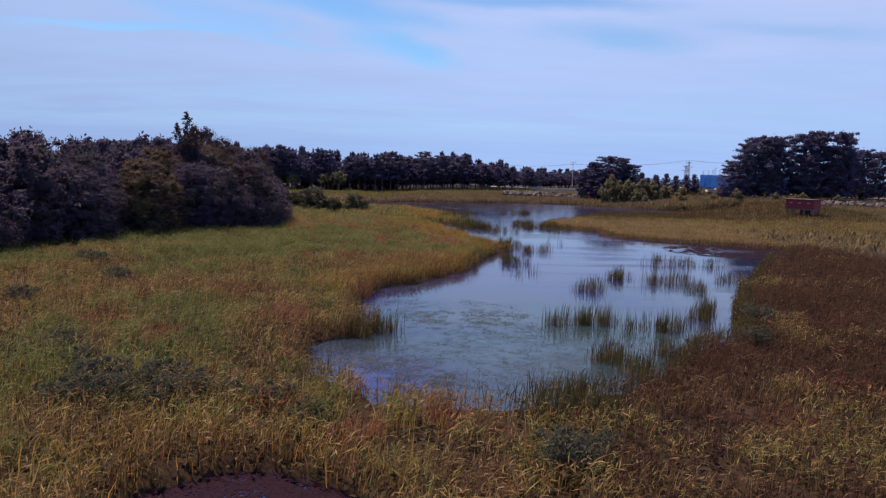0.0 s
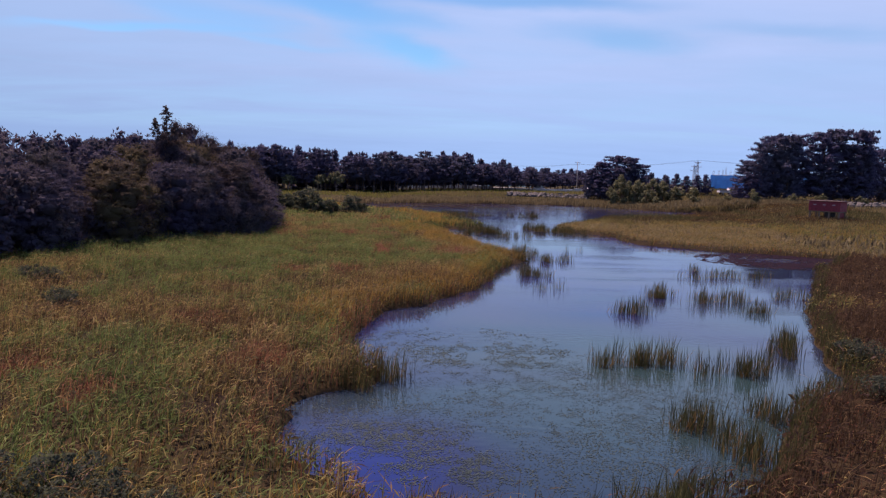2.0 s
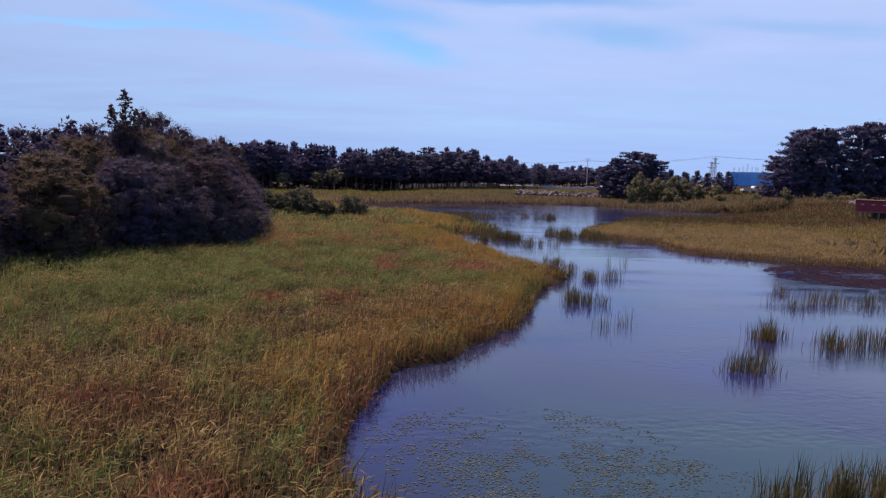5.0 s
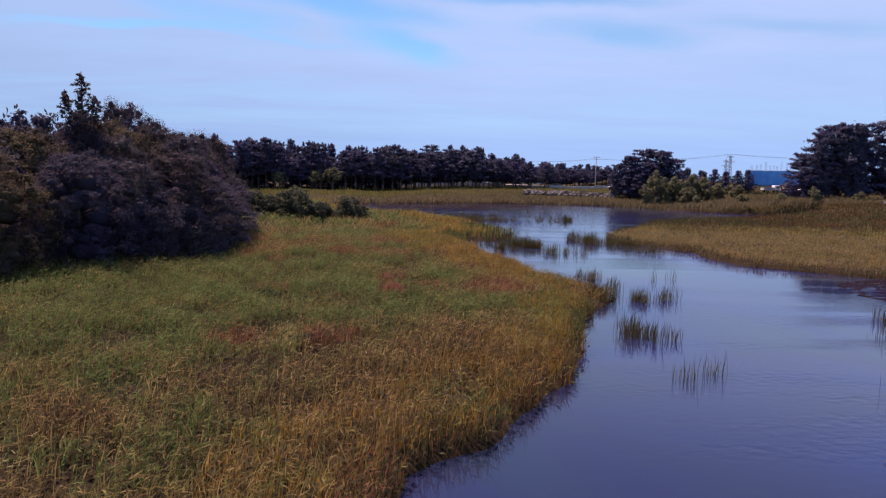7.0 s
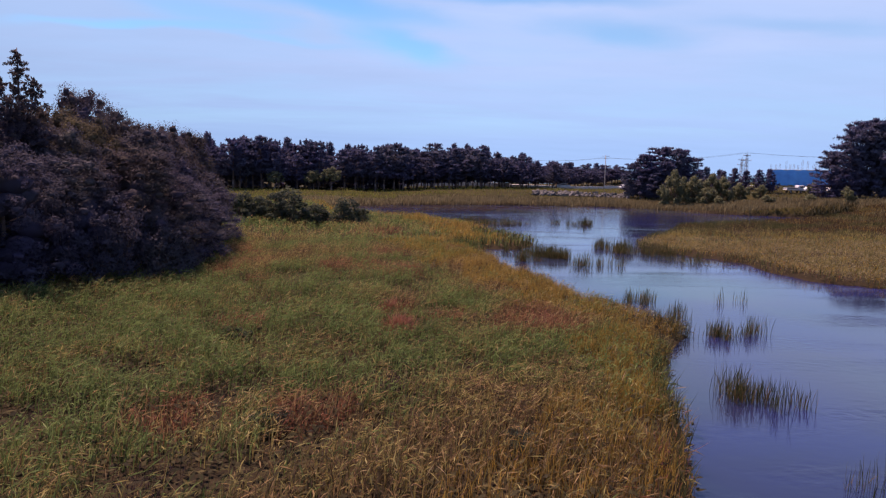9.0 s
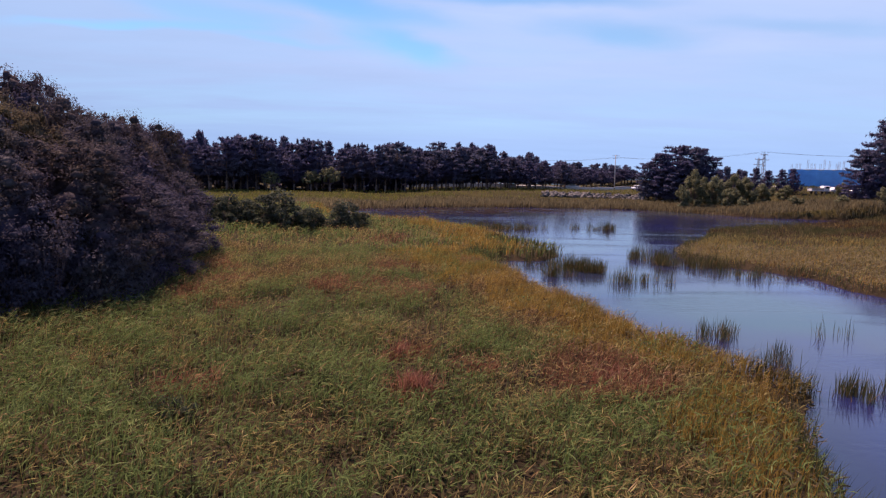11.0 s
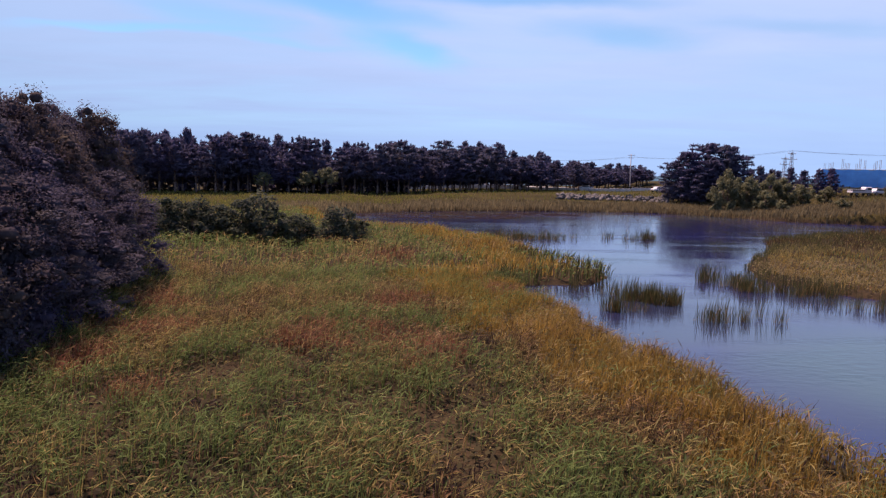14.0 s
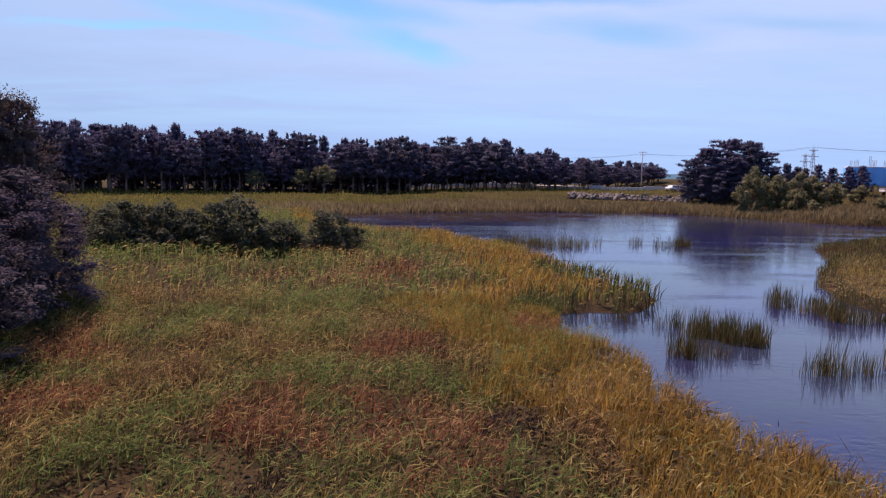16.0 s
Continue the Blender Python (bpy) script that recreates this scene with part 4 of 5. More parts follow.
# floating leaves: rafts of little pads
def pads(name, cx, cy, rx, ry, count, size, label, mat=None, margin=0.3, open_share=0.82, sides=6):
    a, q = RNG.uniform(0, 2 * np.pi, count), np.sqrt(RNG.random(count))
    x, y = cx + np.cos(a) * q * rx, cy + np.sin(a) * q * ry
    ok = (pond_depth(x, y) > margin) & ((0.45 * vnoise(x, y, 1.8, 91) + 0.55 * vnoise(x, y, 0.42, 92) + 0.45 * RNG.random(count)) > open_share)
    x, y = x[ok], y[ok]
    n = len(x)
    r = size * RNG.uniform(0.5, 1.3, n)
    t0 = RNG.uniform(0, 6.28, n)
    ang = t0[:, None] + np.arange(sides) * math.tau / sides
    zz = 0.006 + 0.012 * RNG.random((n, sides))
    verts = np.stack([x[:, None] + np.cos(ang) * r[:, None], y[:, None] + np.sin(ang) * r[:, None], zz], -1).reshape(-1, 3)
    faces = np.arange(n * sides).reshape(n, sides)
    return tagged(link_mesh(name, mesh_arrays(name, verts, [faces]), mat or M_PAD), label, "water plants", kind="stuff")


# added cover: dark pads hide the bright sky reflection in the puddle
pads("floating_weed", -5.8, 14.6, 4.6, 3.4, 26000, 0.055, "maroon pads added over the puddle to darken its reflection", M_MAROON, -0.5, 0.58, 5)
pads("floating_leaves", -3.6, 25.6, 3.4, 2.9, 16000, 0.021, "raft of small olive floating leaves on the water")
pads("floating_leaves", 0.5, 31.0, 8.5, 8.0, 20000, 0.024, "raft of small olive floating leaves on the water")
pads("duckweed", 2.6, 29.5, 8.6, 6.8, 36000, 0.022, "fine veil of grey-green duckweed on the water", M_VEIL, 0.2, 0.62, 4)
pads("floating_leaves", -0.6, 38.0, 5.2, 4.2, 9000, 0.034, "raft of small olive floating leaves on the water")
# dark pads paint the wood's reflection, along with some weed, on the far water
pads("floating_weed", -6.0, 171.0, 15.0, 7.0, 7000, 0.22, "dark pads for weed and the wood's reflection before the far bank", M_THATCH_RED, -0.3)
pads("floating_weed", 6.0, 179.0, 14.0, 4.0, 4000, 0.24, "dark pads for weed and the wood's reflection before the far bank", M_THATCH_RED, -0.3)
pads("floating_weed", 33.5, 74.5, 8.0, 6.5, 14000, 0.13, "dark maroon weed mat lying on the cove", M_MAROON, -0.3, 0.80)

# ---------------------------------------------------------------- trees


def leaf_cloud(name, centres, radii, per, size, material, parent, flat=1.0, shell=0.55, up=0.3, aspect=0.55, label="", rise=0.0):
    """Leaves scattered over lobes: each leaf is a folded quad; rise turns the shoots upward."""
    C = np.repeat(np.asarray(centres, float), per, 0)
    R = np.repeat(np.asarray(radii, float), per)
    n = len(C)
    v = RNG.normal(size=(n, 3)); v /= np.linalg.norm(v, axis=1)[:, None]
    q = shell + (1 - shell) * RNG.random(n) ** 0.7
    q *= 0.85 + 0.3 * RNG.random(n)
    P = C + v * (R * q)[:, None] * np.array([1, 1, flat])
    N = v + RNG.normal(size=(n, 3)) * 0.6; N[:, 2] += up
    N /= np.linalg.norm(N, axis=1)[:, None]
    T = np.cross(N, RNG.normal(size=(n, 3)))
    if rise:
        T /= np.linalg.norm(T, axis=1)[:, None]
        T[:, 2] = np.abs(T[:, 2]) + rise
        N -= T * (np.sum(N * T, 1) / np.sum(T * T, 1))[:, None]
        N /= np.linalg.norm(N, axis=1)[:, None] + 1e-6
    T /= np.linalg.norm(T, axis=1)[:, None]
    B = np.cross(N, T)
    s = (size * RNG.uniform(0.6, 1.4, n))[:, None]
    tip, tail = P + T * s, P - T * s
    e1, e2 = P + B * s * aspect - N * s * 0.25, P - B * s * aspect - N * s * 0.25
    verts = np.stack([tail, e1, tip, e2], 1).reshape(-1, 3)
    b = (np.arange(n) * 4)[:, None]
    me = mesh_arrays(name, verts, [b + np.array([0, 1, 2, 3])])
    return link_mesh(name, me, material, parent, label)


def dense_cores(centres, radii, material, parent, flat=0.6, k=0.78):
    """Rough solid lumps added in the heart of each puff to block light, for close-packed twigs and leaves."""
    g = (1 + 5 ** 0.5) / 2
    base = np.array([(-1, g, 0), (1, g, 0), (-1, -g, 0), (1, -g, 0), (0, -1, g), (0, 1, g), (0, -1, -g), (0, 1, -g), (g, 0, -1), (g, 0, 1), (-g, 0, -1), (-g, 0, 1)], float) / math.hypot(1, g)
    tri = np.array([(0, 11, 5), (0, 5, 1), (0, 1, 7), (0, 7, 10), (0, 10, 11), (1, 5, 9), (5, 11, 4), (11, 10, 2), (10, 7, 6), (7, 1, 8),
                    (3, 9, 4), (3, 4, 2), (3, 2, 6), (3, 6, 8), (3, 8, 9), (4, 9, 5), (2, 4, 11), (6, 2, 10), (8, 6, 7), (9, 8, 1)])
    C, R = np.asarray(centres, float), np.asarray(radii, float)
    n = len(C)
    v = base[None] * (R * k)[:, None, None] * RNG.uniform(0.6, 1.2, (n, 12, 1)) * np.array([1, 1, flat])
    v += C[:, None]
    f = (np.arange(n) * 12)[:, None, None] + tri[None]
    return link_mesh("inner_foliage", mesh_arrays("inner_foliage", v.reshape(-1, 3), [f.reshape(-1, 3)]), material, parent)


def trunk_mesh(height, radius, limbs, lean, parent, material=None):
    bm = bmesh.new()
    p = Vector((0, 0, -0.4))
    steps = 5
    for i in range(steps):
        q = Vector((lean[0] * ((i + 1) / steps) ** 2, lean[1] * ((i + 1) / steps) ** 2, height * (i + 1) / steps))
        tube(bm, p, q, radius * (1 - 0.16 * i), radius * (1 - 0.16 * (i + 1)), 7)
        p = q
    for a, b, r in limbs:
        tube(bm, a, b, r, r * 0.35, 3)
    return part("trunk", bm, material or M_BARK, parent, smooth=True)


def broadleaf(height, spread, seed, mat, label, name="broadleaf_tree", low=0.05, puffs=180, per=125, size=0.069):
    """A thicket tree whose crown of many leafy puffs reaches nearly to the ground."""
    rnd = random.Random(seed)
    root = thing(name, 0, 0, 0, label, "tree", "thicket trees")
    cs, rs, limbs, core, core_r = [], [], [], [], []
    bulge = [(rnd.uniform(0, 6.28), rnd.uniform(0.1, 0.9), rnd.uniform(0.75, 1.2)) for _ in range(9)]
    for i in range(puffs):
        f = (i + 0.5) / puffs
        z = height * (low + (0.95 - low) * f) + rnd.uniform(-0.3, 0.3)
        env = spread * math.sin(math.pi * min(1, 0.32 + 0.62 * f)) ** 0.75
        a = i * 2.399 + rnd.uniform(-0.5, 0.5)
        for ba, bf, bk in bulge:
            w = math.exp(-((math.cos(a - ba) - 1) ** 2) * 4 - ((f - bf) / 0.18) ** 2)
            env *= 1 + (bk - 1) * w
        rr = env * (rnd.uniform(0.80, 1.02) if i % 5 else rnd.uniform(0.3, 0.8))
        c = Vector((math.cos(a) * rr, math.sin(a) * rr, z))
        cs.append(c); rs.append(spread * (rnd.uniform(0.12, 0.25) if i % 7 else 0.09))
        if i % 9 == 0:
            limbs.append((Vector((0, 0, z * 0.6)), c * 0.75, 0.06))
        if i % 4 == 0:
            core.append(Vector((c.x * 0.45, c.y * 0.45, z * 0.97))); core_r.append(env * 0.55 + 0.1)
    trunk_mesh(height * 0.8, 0.16 + 0.012 * height, limbs, (rnd.uniform(-.4, .4), rnd.uniform(-.4, .4)), root)
    dense_cores(cs + core, [r * 0.85 for r in rs] + core_r, mat, root, 0.75, 0.46)
    leaf_cloud("crown", cs, rs, per, size, mat, root, flat=0.75, shell=0.4, up=0.5, aspect=0.5)
    return root


def spire_tree(height, seed, mat, label):
    """Ragged, many-leadered tree that stands above the thicket, with sprays and gaps."""
    rnd = random.Random(seed)
    root = thing("spire_tree", 0, 0, 0, label, "tree", "thicket trees")
    cs, rs, limbs = [], [], []
    for lx, ly, top, reach_k in ((0.1, 0.0, 1.0, 1.0), (-1.0, 0.5, 0.90, 0.85), (0.9, -0.4, 0.87, 0.9), (0.4, 1.0, 0.80, 1.0), (-0.5, -1.0, 0.78, 1.0), (1.5, 0.6, 0.74, 0.8)):
        H = height * top
        limbs.append((Vector((0, 0, H * 0.35)), Vector((lx, ly, H)), 0.10))
        for i in range(44):
            f = (i / 43) ** 0.85
            z = H * (0.42 + 0.57 * f)
            reach = reach_k * (2.5 * (1 - f) ** 0.8 + 0.22) * rnd.uniform(0.35, 1.2)
            a = i * 2.399 + rnd.uniform(-0.4, 0.4)
            foot = Vector((lx * f, ly * f, z - 0.2))
            tip = foot + Vector((math.cos(a) * reach, math.sin(a) * reach, reach * rnd.uniform(-0.05, 0.5)))
            limbs.append((foot, tip, 0.022))
            for g in (0.4, 0.7, 1.0):
                c = foot.lerp(tip, g) + Vector((rnd.uniform(-.12, .12), rnd.uniform(-.12, .12), rnd.uniform(-.1, .12)))
                cs.append(c); rs.append((0.20 + 0.34 * (1 - f)) * rnd.uniform(0.6, 1.25))
    trunk_mesh(height * 0.97, 0.2, limbs, (0.1, 0.0), root)
    leaf_cloud("crown", cs, rs, 20, 0.10, mat, root, flat=0.7, shell=0.1, up=0.6, aspect=0.45, rise=0.3)
    return root


def pine(height, spread, seed, crown_base, label, name="pine_tree", tiers=9, per=16, size=0.34, group="coastal pine wood", shape=(0.30, 0.63, 0.85), inner=20, spikes=4):
    """Black pine: bare stem, limbs that carry flat needle pads in ragged tiers, upright shoots on top."""
    rnd = random.Random(seed)
    root = thing(name, 0, 0, 0, label, "pine tree", group)
    cs, rs, limbs, core, core_r = [], [], [], [], []
    lean = (rnd.uniform(-.6, .6), rnd.uniform(-.6, .6))
    lop = rnd.uniform(0, 6.28)
    for i in range(tiers):
        f = i / (tiers - 1)
        z = height * (crown_base + (0.95 - crown_base) * f)
        env = spread * (math.sin(math.pi * (shape[0] + shape[1] * f)) ** shape[2]) * rnd.uniform(0.72, 1.22)
        k = max(3, int(7 * (1 - 0.55 * f)) + rnd.randint(0, 1))
        a0 = rnd.uniform(0, 6.28)
        lx, ly = lean[0] * (z / height) ** 2, lean[1] * (z / height) ** 2
        core.append(Vector((lx, ly, z))); core_r.append(env * 0.66 + 0.2)
        for j in range(k):
            a = a0 + j * 6.283 / k + rnd.uniform(-.4, .4)
            rr = env * rnd.uniform(0.55, 1.1) * (1 + 0.18 * math.cos(a - lop))
            tip = Vector((lx + math.cos(a) * rr, ly + math.sin(a) * rr, z + rr * rnd.uniform(0.0, 0.3)))
            if j % 2 == 0:
                limbs.append((Vector((lx, ly, z - 0.4)), tip, 0.06))
            for g in (0.5, 0.8, 1.0):
                c = Vector((lx, ly, z - 0.2)).lerp(tip, g) + Vector((rnd.uniform(-.35, .35), rnd.uniform(-.35, .35), rnd.uniform(-.1, .25)))
                cs.append(c); rs.append(spread * rnd.uniform(0.13, 0.24))
    for i in range(spikes):
        a, q = i * 2.399 + lop, spread * 0.42 * math.sqrt(i / max(1, spikes))
        for j in range(3):
            cs.append(Vector((lean[0] + math.cos(a) * q, lean[1] + math.sin(a) * q, height * (0.99 - 0.045 * i / max(1, spikes)) - 0.42 * j + 0.2))); rs.append(0.14 + 0.17 * j)
    trunk_mesh(height * 0.93, 0.13 + 0.008 * height, limbs, lean, root)
    if inner:
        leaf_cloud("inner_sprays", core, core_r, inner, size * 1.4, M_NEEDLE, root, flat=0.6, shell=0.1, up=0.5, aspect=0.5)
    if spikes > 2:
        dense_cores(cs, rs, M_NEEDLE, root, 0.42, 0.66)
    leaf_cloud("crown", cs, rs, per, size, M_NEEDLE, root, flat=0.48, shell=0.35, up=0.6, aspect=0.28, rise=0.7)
    return root


def shrub(height, spread, seed, mat, label, name="shrub", leaves=2200, size=0.14, lobes=30, group="", upright=0.0, aspect=0.5):
    rnd = random.Random(seed)
    root = thing(name, 0, 0, 0, label, "shrub", group)
    cs, rs, limbs = [], [], []
    for i in range(lobes):
        a, f = i * 2.399, rnd.random()
        rr = spread * rnd.uniform(0.15, 0.8)
        c = Vector((math.cos(a) * rr, math.sin(a) * rr, height * (0.12 + 0.80 * f * (1 - 0.45 * rr / spread))))
        cs.append(c); rs.append(spread * rnd.uniform(0.14, 0.32))
        limbs.append((Vector((0, 0, 0)), c, 0.035))
    trunk_mesh(height * 0.5, 0.06, limbs, (0, 0), root)
    leaf_cloud("crown", cs, rs, leaves // lobes, size, mat, root, flat=0.85 + upright, shell=0.4, aspect=aspect)
    return root


def ground_z(x, y):
    return float(ground_height(np.array([x]), np.array([y]))[0])


def plant(proto, x, y, rz, s=1.0, sz=None, label="", dz=0.0):
    """A copy of a grown prototype on the ground."""
    ob = copy_thing(proto, pose(x, y, ground_z(x, y) + dz, 0, 0, rz))
    ob.scale = (s, s, s if sz is None else sz)
    if label:
        ob["label"] = label
    return ob


def drop_proto(ob):
    for o in (*ob.children_recursive, ob):
        bpy.data.objects.remove(o)


# the thicket on the west side
L_TH = "dark green broadleaf tree of the thicket, leafy to the ground"
L_BR = "brownish autumn broadleaf tree in the dense thicket"
M_YELLOW = leaf_mat("yellowing leaves", [(0.070, 0.056, 0.070), (0.105, 0.090, 0.064), (0.15, 0.126, 0.062), (0.22, 0.18, 0.07)], scale=0.3, spread=0.3)
protos = [broadleaf(9.0, 4.2, 1, M_LEAF, L_TH), broadleaf(9.0, 4.0, 2, M_LEAF, L_TH), broadleaf(9.0, 4.4, 3, M_LEAF_BROWN, L_BR), broadleaf(9.0, 3.9, 4, M_LEAF, L_TH),
          broadleaf(9.0, 4.0, 6, M_YELLOW, "yellow-olive broadleaf tree in the dark thicket")]
THICKET = [(-36.5, 44, 8.6, 0), (-37, 51, 9.2, 1), (-36, 58, 9.0, 3), (-34.5, 64.5, 8.4, 0), (-31.5, 70, 8.0, 4), (-28, 75, 7.9, 3), (-26.5, 79, 7.4, 0),
           (-24.5, 83.2, 8.3, 2), (-25.9, 88.2, 9.6, 1), (-27.1, 93.6, 10.3, 2), (-28.6, 101.0, 9.8, 3), (-34.2, 95.6, 13.2, 2), (-30.3, 91.4, 11.4, 0),
           (-35.5, 88, 10.6, 3), (-33.4, 78.5, 9.6, 4), (-29.5, 83.5, 9.4, 0), (-38.5, 82, 10.4, 1), (-41, 73, 10.2, 2), (-44, 86, 10.8, 0), (-41, 64, 9.6, 3),
           (-47, 76, 11.0, 1), (-44, 54, 9.6, 2), (-51, 66, 10.8, 0), (-52, 86, 11.4, 3), (-30.4, 102, 9.4, 1), (-37, 98, 10.4, 2), (-45, 97, 10.6, 3), (-23.9, 87.0, 6.4, 0), (-25.5, 95.0, 6.2, 3),
           (-32.3, 88.5, 11.0, 4), (-28.8, 91.0, 10.6, 2), (-28.4, 97.0, 10.0, 1), (-36.0, 84.0, 11.2, 3), (-29.2, 86.5, 10.2, 4), (-24.6, 91.5, 6.0, 1),
           (-39.5, 61.0, 9.6, 1), (-38.2, 70.0, 9.8, 3), (-41.0, 47.0, 9.4, 0), (-35.0, 74.5, 9.2, 1), (-33.8, 61.0, 7.2, 3), (-27.9, 101.6, 10.2, 2), (-25.8, 98.2, 6.4, 0)]
deep = broadleaf(9.0, 4.3, 8, M_LEAF, L_TH, puffs=110, per=22, size=0.2)
for i, (x, y, h, k) in enumerate(THICKET):
    plant(deep if x < -34.5 else protos[k], x, y, (i * 77) % 360, (0.85 + 0.18 * ((i * 37) % 10) / 10), h / 9.0)
for p in protos + [deep]:
    drop_proto(p)
spire = spire_tree(14.0, 5, M_LEAF_BROWN, "slender brownish spire-topped tree above the thicket")
spire.matrix_world = pose(-31.2, 82.2, ground_z(-31.2, 82.2), 0, 0, 40)

# leafy skirt of young growth along the thicket's front
sk = shrub(4.2, 2.6, 15, M_LEAF, "young dark growth at the thicket's edge", name="edge_shrub", leaves=4800, size=0.085, lobes=40, group="thicket edge")
for i in range(26):
    f = i / 25 * (len(HEDGE_FRONT) - 1)
    a = min(int(f), len(HEDGE_FRONT) - 2)
    (xa, ya), (xb, yb) = HEDGE_FRONT[a], HEDGE_FRONT[a + 1]
    plant(sk, xa + (xb - xa) * (f - a) - 2.6 - 0.4 * (i % 2), ya + (yb - ya) * (f - a) + 0.5, i * 53, 0.85 + 0.06 * (i % 4), 0.8 + 0.09 * ((i * 3) % 5))
drop_proto(sk)

# low dark bushes in the meadow
b1 = shrub(3.9, 2.6, 11, M_BUSH, "low dark green bush at the meadow's edge", name="bush", leaves=3200, group="meadow bushes")
b2 = shrub(3.7, 2.3, 12, M_BUSH, "low dark green bush at the meadow's edge", name="bush", leaves=3000, group="meadow bushes")
for i, (x, y, s, k) in enumerate([(-31.4, 121.4, 0.95, 0), (-28.6, 122.0, 0.92, 1), (-25.6, 122.6, 0.85, 0), (-22.4, 123.2, 1.12, 1), (-19.8, 124.2, 0.72, 0), (-16.2, 125.2, 0.88, 1), (-14.2, 126.0, 0.55, 0), (-34.0, 124.0, 0.8, 1), (-30, 126, 0.8, 1)]):
    plant((b1, b2)[k], x, y, i * 61, s * 1.45, s * 1.22)
drop_proto(b1); drop_proto(b2)

# dark weeds in the marsh
w1 = shrub(1.35, 1.2, 13, M_BUSH, "dark green leafy weed rising among the reeds", name="marsh_weed", leaves=1700, size=0.055, group="marsh weeds")
for i, (x, y, s) in enumerate([(-10.6, 22.4, 1.0), (-9.3, 22.0, 0.8), (-6.4, 21.0, 0.8), (-5.2, 19.6, 0.7), (-21.5, 42.5, 1.0), (-23, 35, 0.9), (2.4, 16.6, 1.0), (3.2, 17.2, 0.8), (-14.6, 24.6, 0.8), (-16.5, 27.0, 0.8), (14.5, 30.5, 0.9), (16.5, 35, 1.0), (-9.5, 57, 0.6), (-2.6, 55.6, 0.6), (-13, 66, 0.7), (-12.6, 22.0, 1.1), (-11.6, 21.0, 1.0), (-12.9, 20.6, 0.9), (-10.0, 20.6, 0.9), (-7.8, 21.4, 0.7), (-26.4, 48.4, 1.0), (-25.6, 49.2, 0.8)]):
    plant(w1, x, y, i * 73, s)
drop_proto(w1)

# pine wood along the north
L_PN = "tall dark green coastal pine with a bare trunk"
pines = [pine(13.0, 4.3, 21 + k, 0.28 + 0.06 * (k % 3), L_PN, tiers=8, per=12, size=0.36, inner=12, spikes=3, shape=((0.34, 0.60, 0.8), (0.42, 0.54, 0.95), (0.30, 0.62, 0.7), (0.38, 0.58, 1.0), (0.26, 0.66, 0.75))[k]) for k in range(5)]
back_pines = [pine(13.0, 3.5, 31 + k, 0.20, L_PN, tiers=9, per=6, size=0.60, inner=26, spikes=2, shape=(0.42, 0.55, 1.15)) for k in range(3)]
rnd = random.Random(99)
ROWS_OF_WOOD = 4
for row in range(ROWS_OF_WOOD):
    x = -112.0
    while x < 70:
        front = np.interp(x, [-112, -64, -40, -16, 10, 25, 45, 62, 75], [206, 214, 224, 230, 238, 248, 268, 284, 296])
        y = front + row * 5.5 + rnd.uniform(-2.2, 2.2)
        if row >= 2 and x > 0 and rnd.random() < 0.35:
            x += 3.0
            continue
        hh = np.interp(x, [-112, -64, -16, 10, 30, 62], [12.6, 12.2, 11.6, 10.8, 8.6, 6.0]) * rnd.uniform(0.74, 1.16) + row * 0.3
        plant(pines[rnd.randrange(5)] if row < 2 else back_pines[rnd.randrange(3)], x + rnd.uniform(-1.2, 1.2), y, rnd.uniform(0, 360), rnd.uniform(0.9, 1.15) * (0.75 + 0.25 * hh / 13), hh / 13.0)
        x += rnd.choice((1.9, 2.7, 3.3, 4.0, 4.6)) * rnd.uniform(0.85, 1.1) if x < 15 else rnd.uniform(2.4, 4.0)
for i, (x, y, hh) in enumerate([(-9.6, 235, 11.2), (-7.4, 238.5, 10.6), (-11.2, 240, 11.8), (-8.6, 244, 11.0)]):
    plant(pines[i], x, y, i * 95, 1.0, hh / 13.0)
for p in pines + back_pines:
    drop_proto(p)

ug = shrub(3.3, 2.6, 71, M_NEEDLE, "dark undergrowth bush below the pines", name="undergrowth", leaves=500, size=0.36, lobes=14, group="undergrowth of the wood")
x = -110.0
while x < -14:
    front = np.interp(x, [-112, -64, -40, -16, 10, 25], [206, 214, 224, 230, 238, 248])
    plant(ug, x, front + 14 + rnd.uniform(-5, 6), rnd.uniform(0, 360), rnd.uniform(0.8, 1.3), rnd.uniform(0.6, 1.25))
    x += 2.9
drop_proto(ug)

# stand-alone pines, leafy lower down
L_PG = "broad dark pine with heavy foliage down to low limbs"
big = [pine(14.0, 5.0, 41 + k, 0.07 + 0.03 * k, L_PG, tiers=13, per=36, size=0.25, group="pine group by the road", shape=(0.24, 0.60, 0.6), inner=60, spikes=16) for k in range(3)]
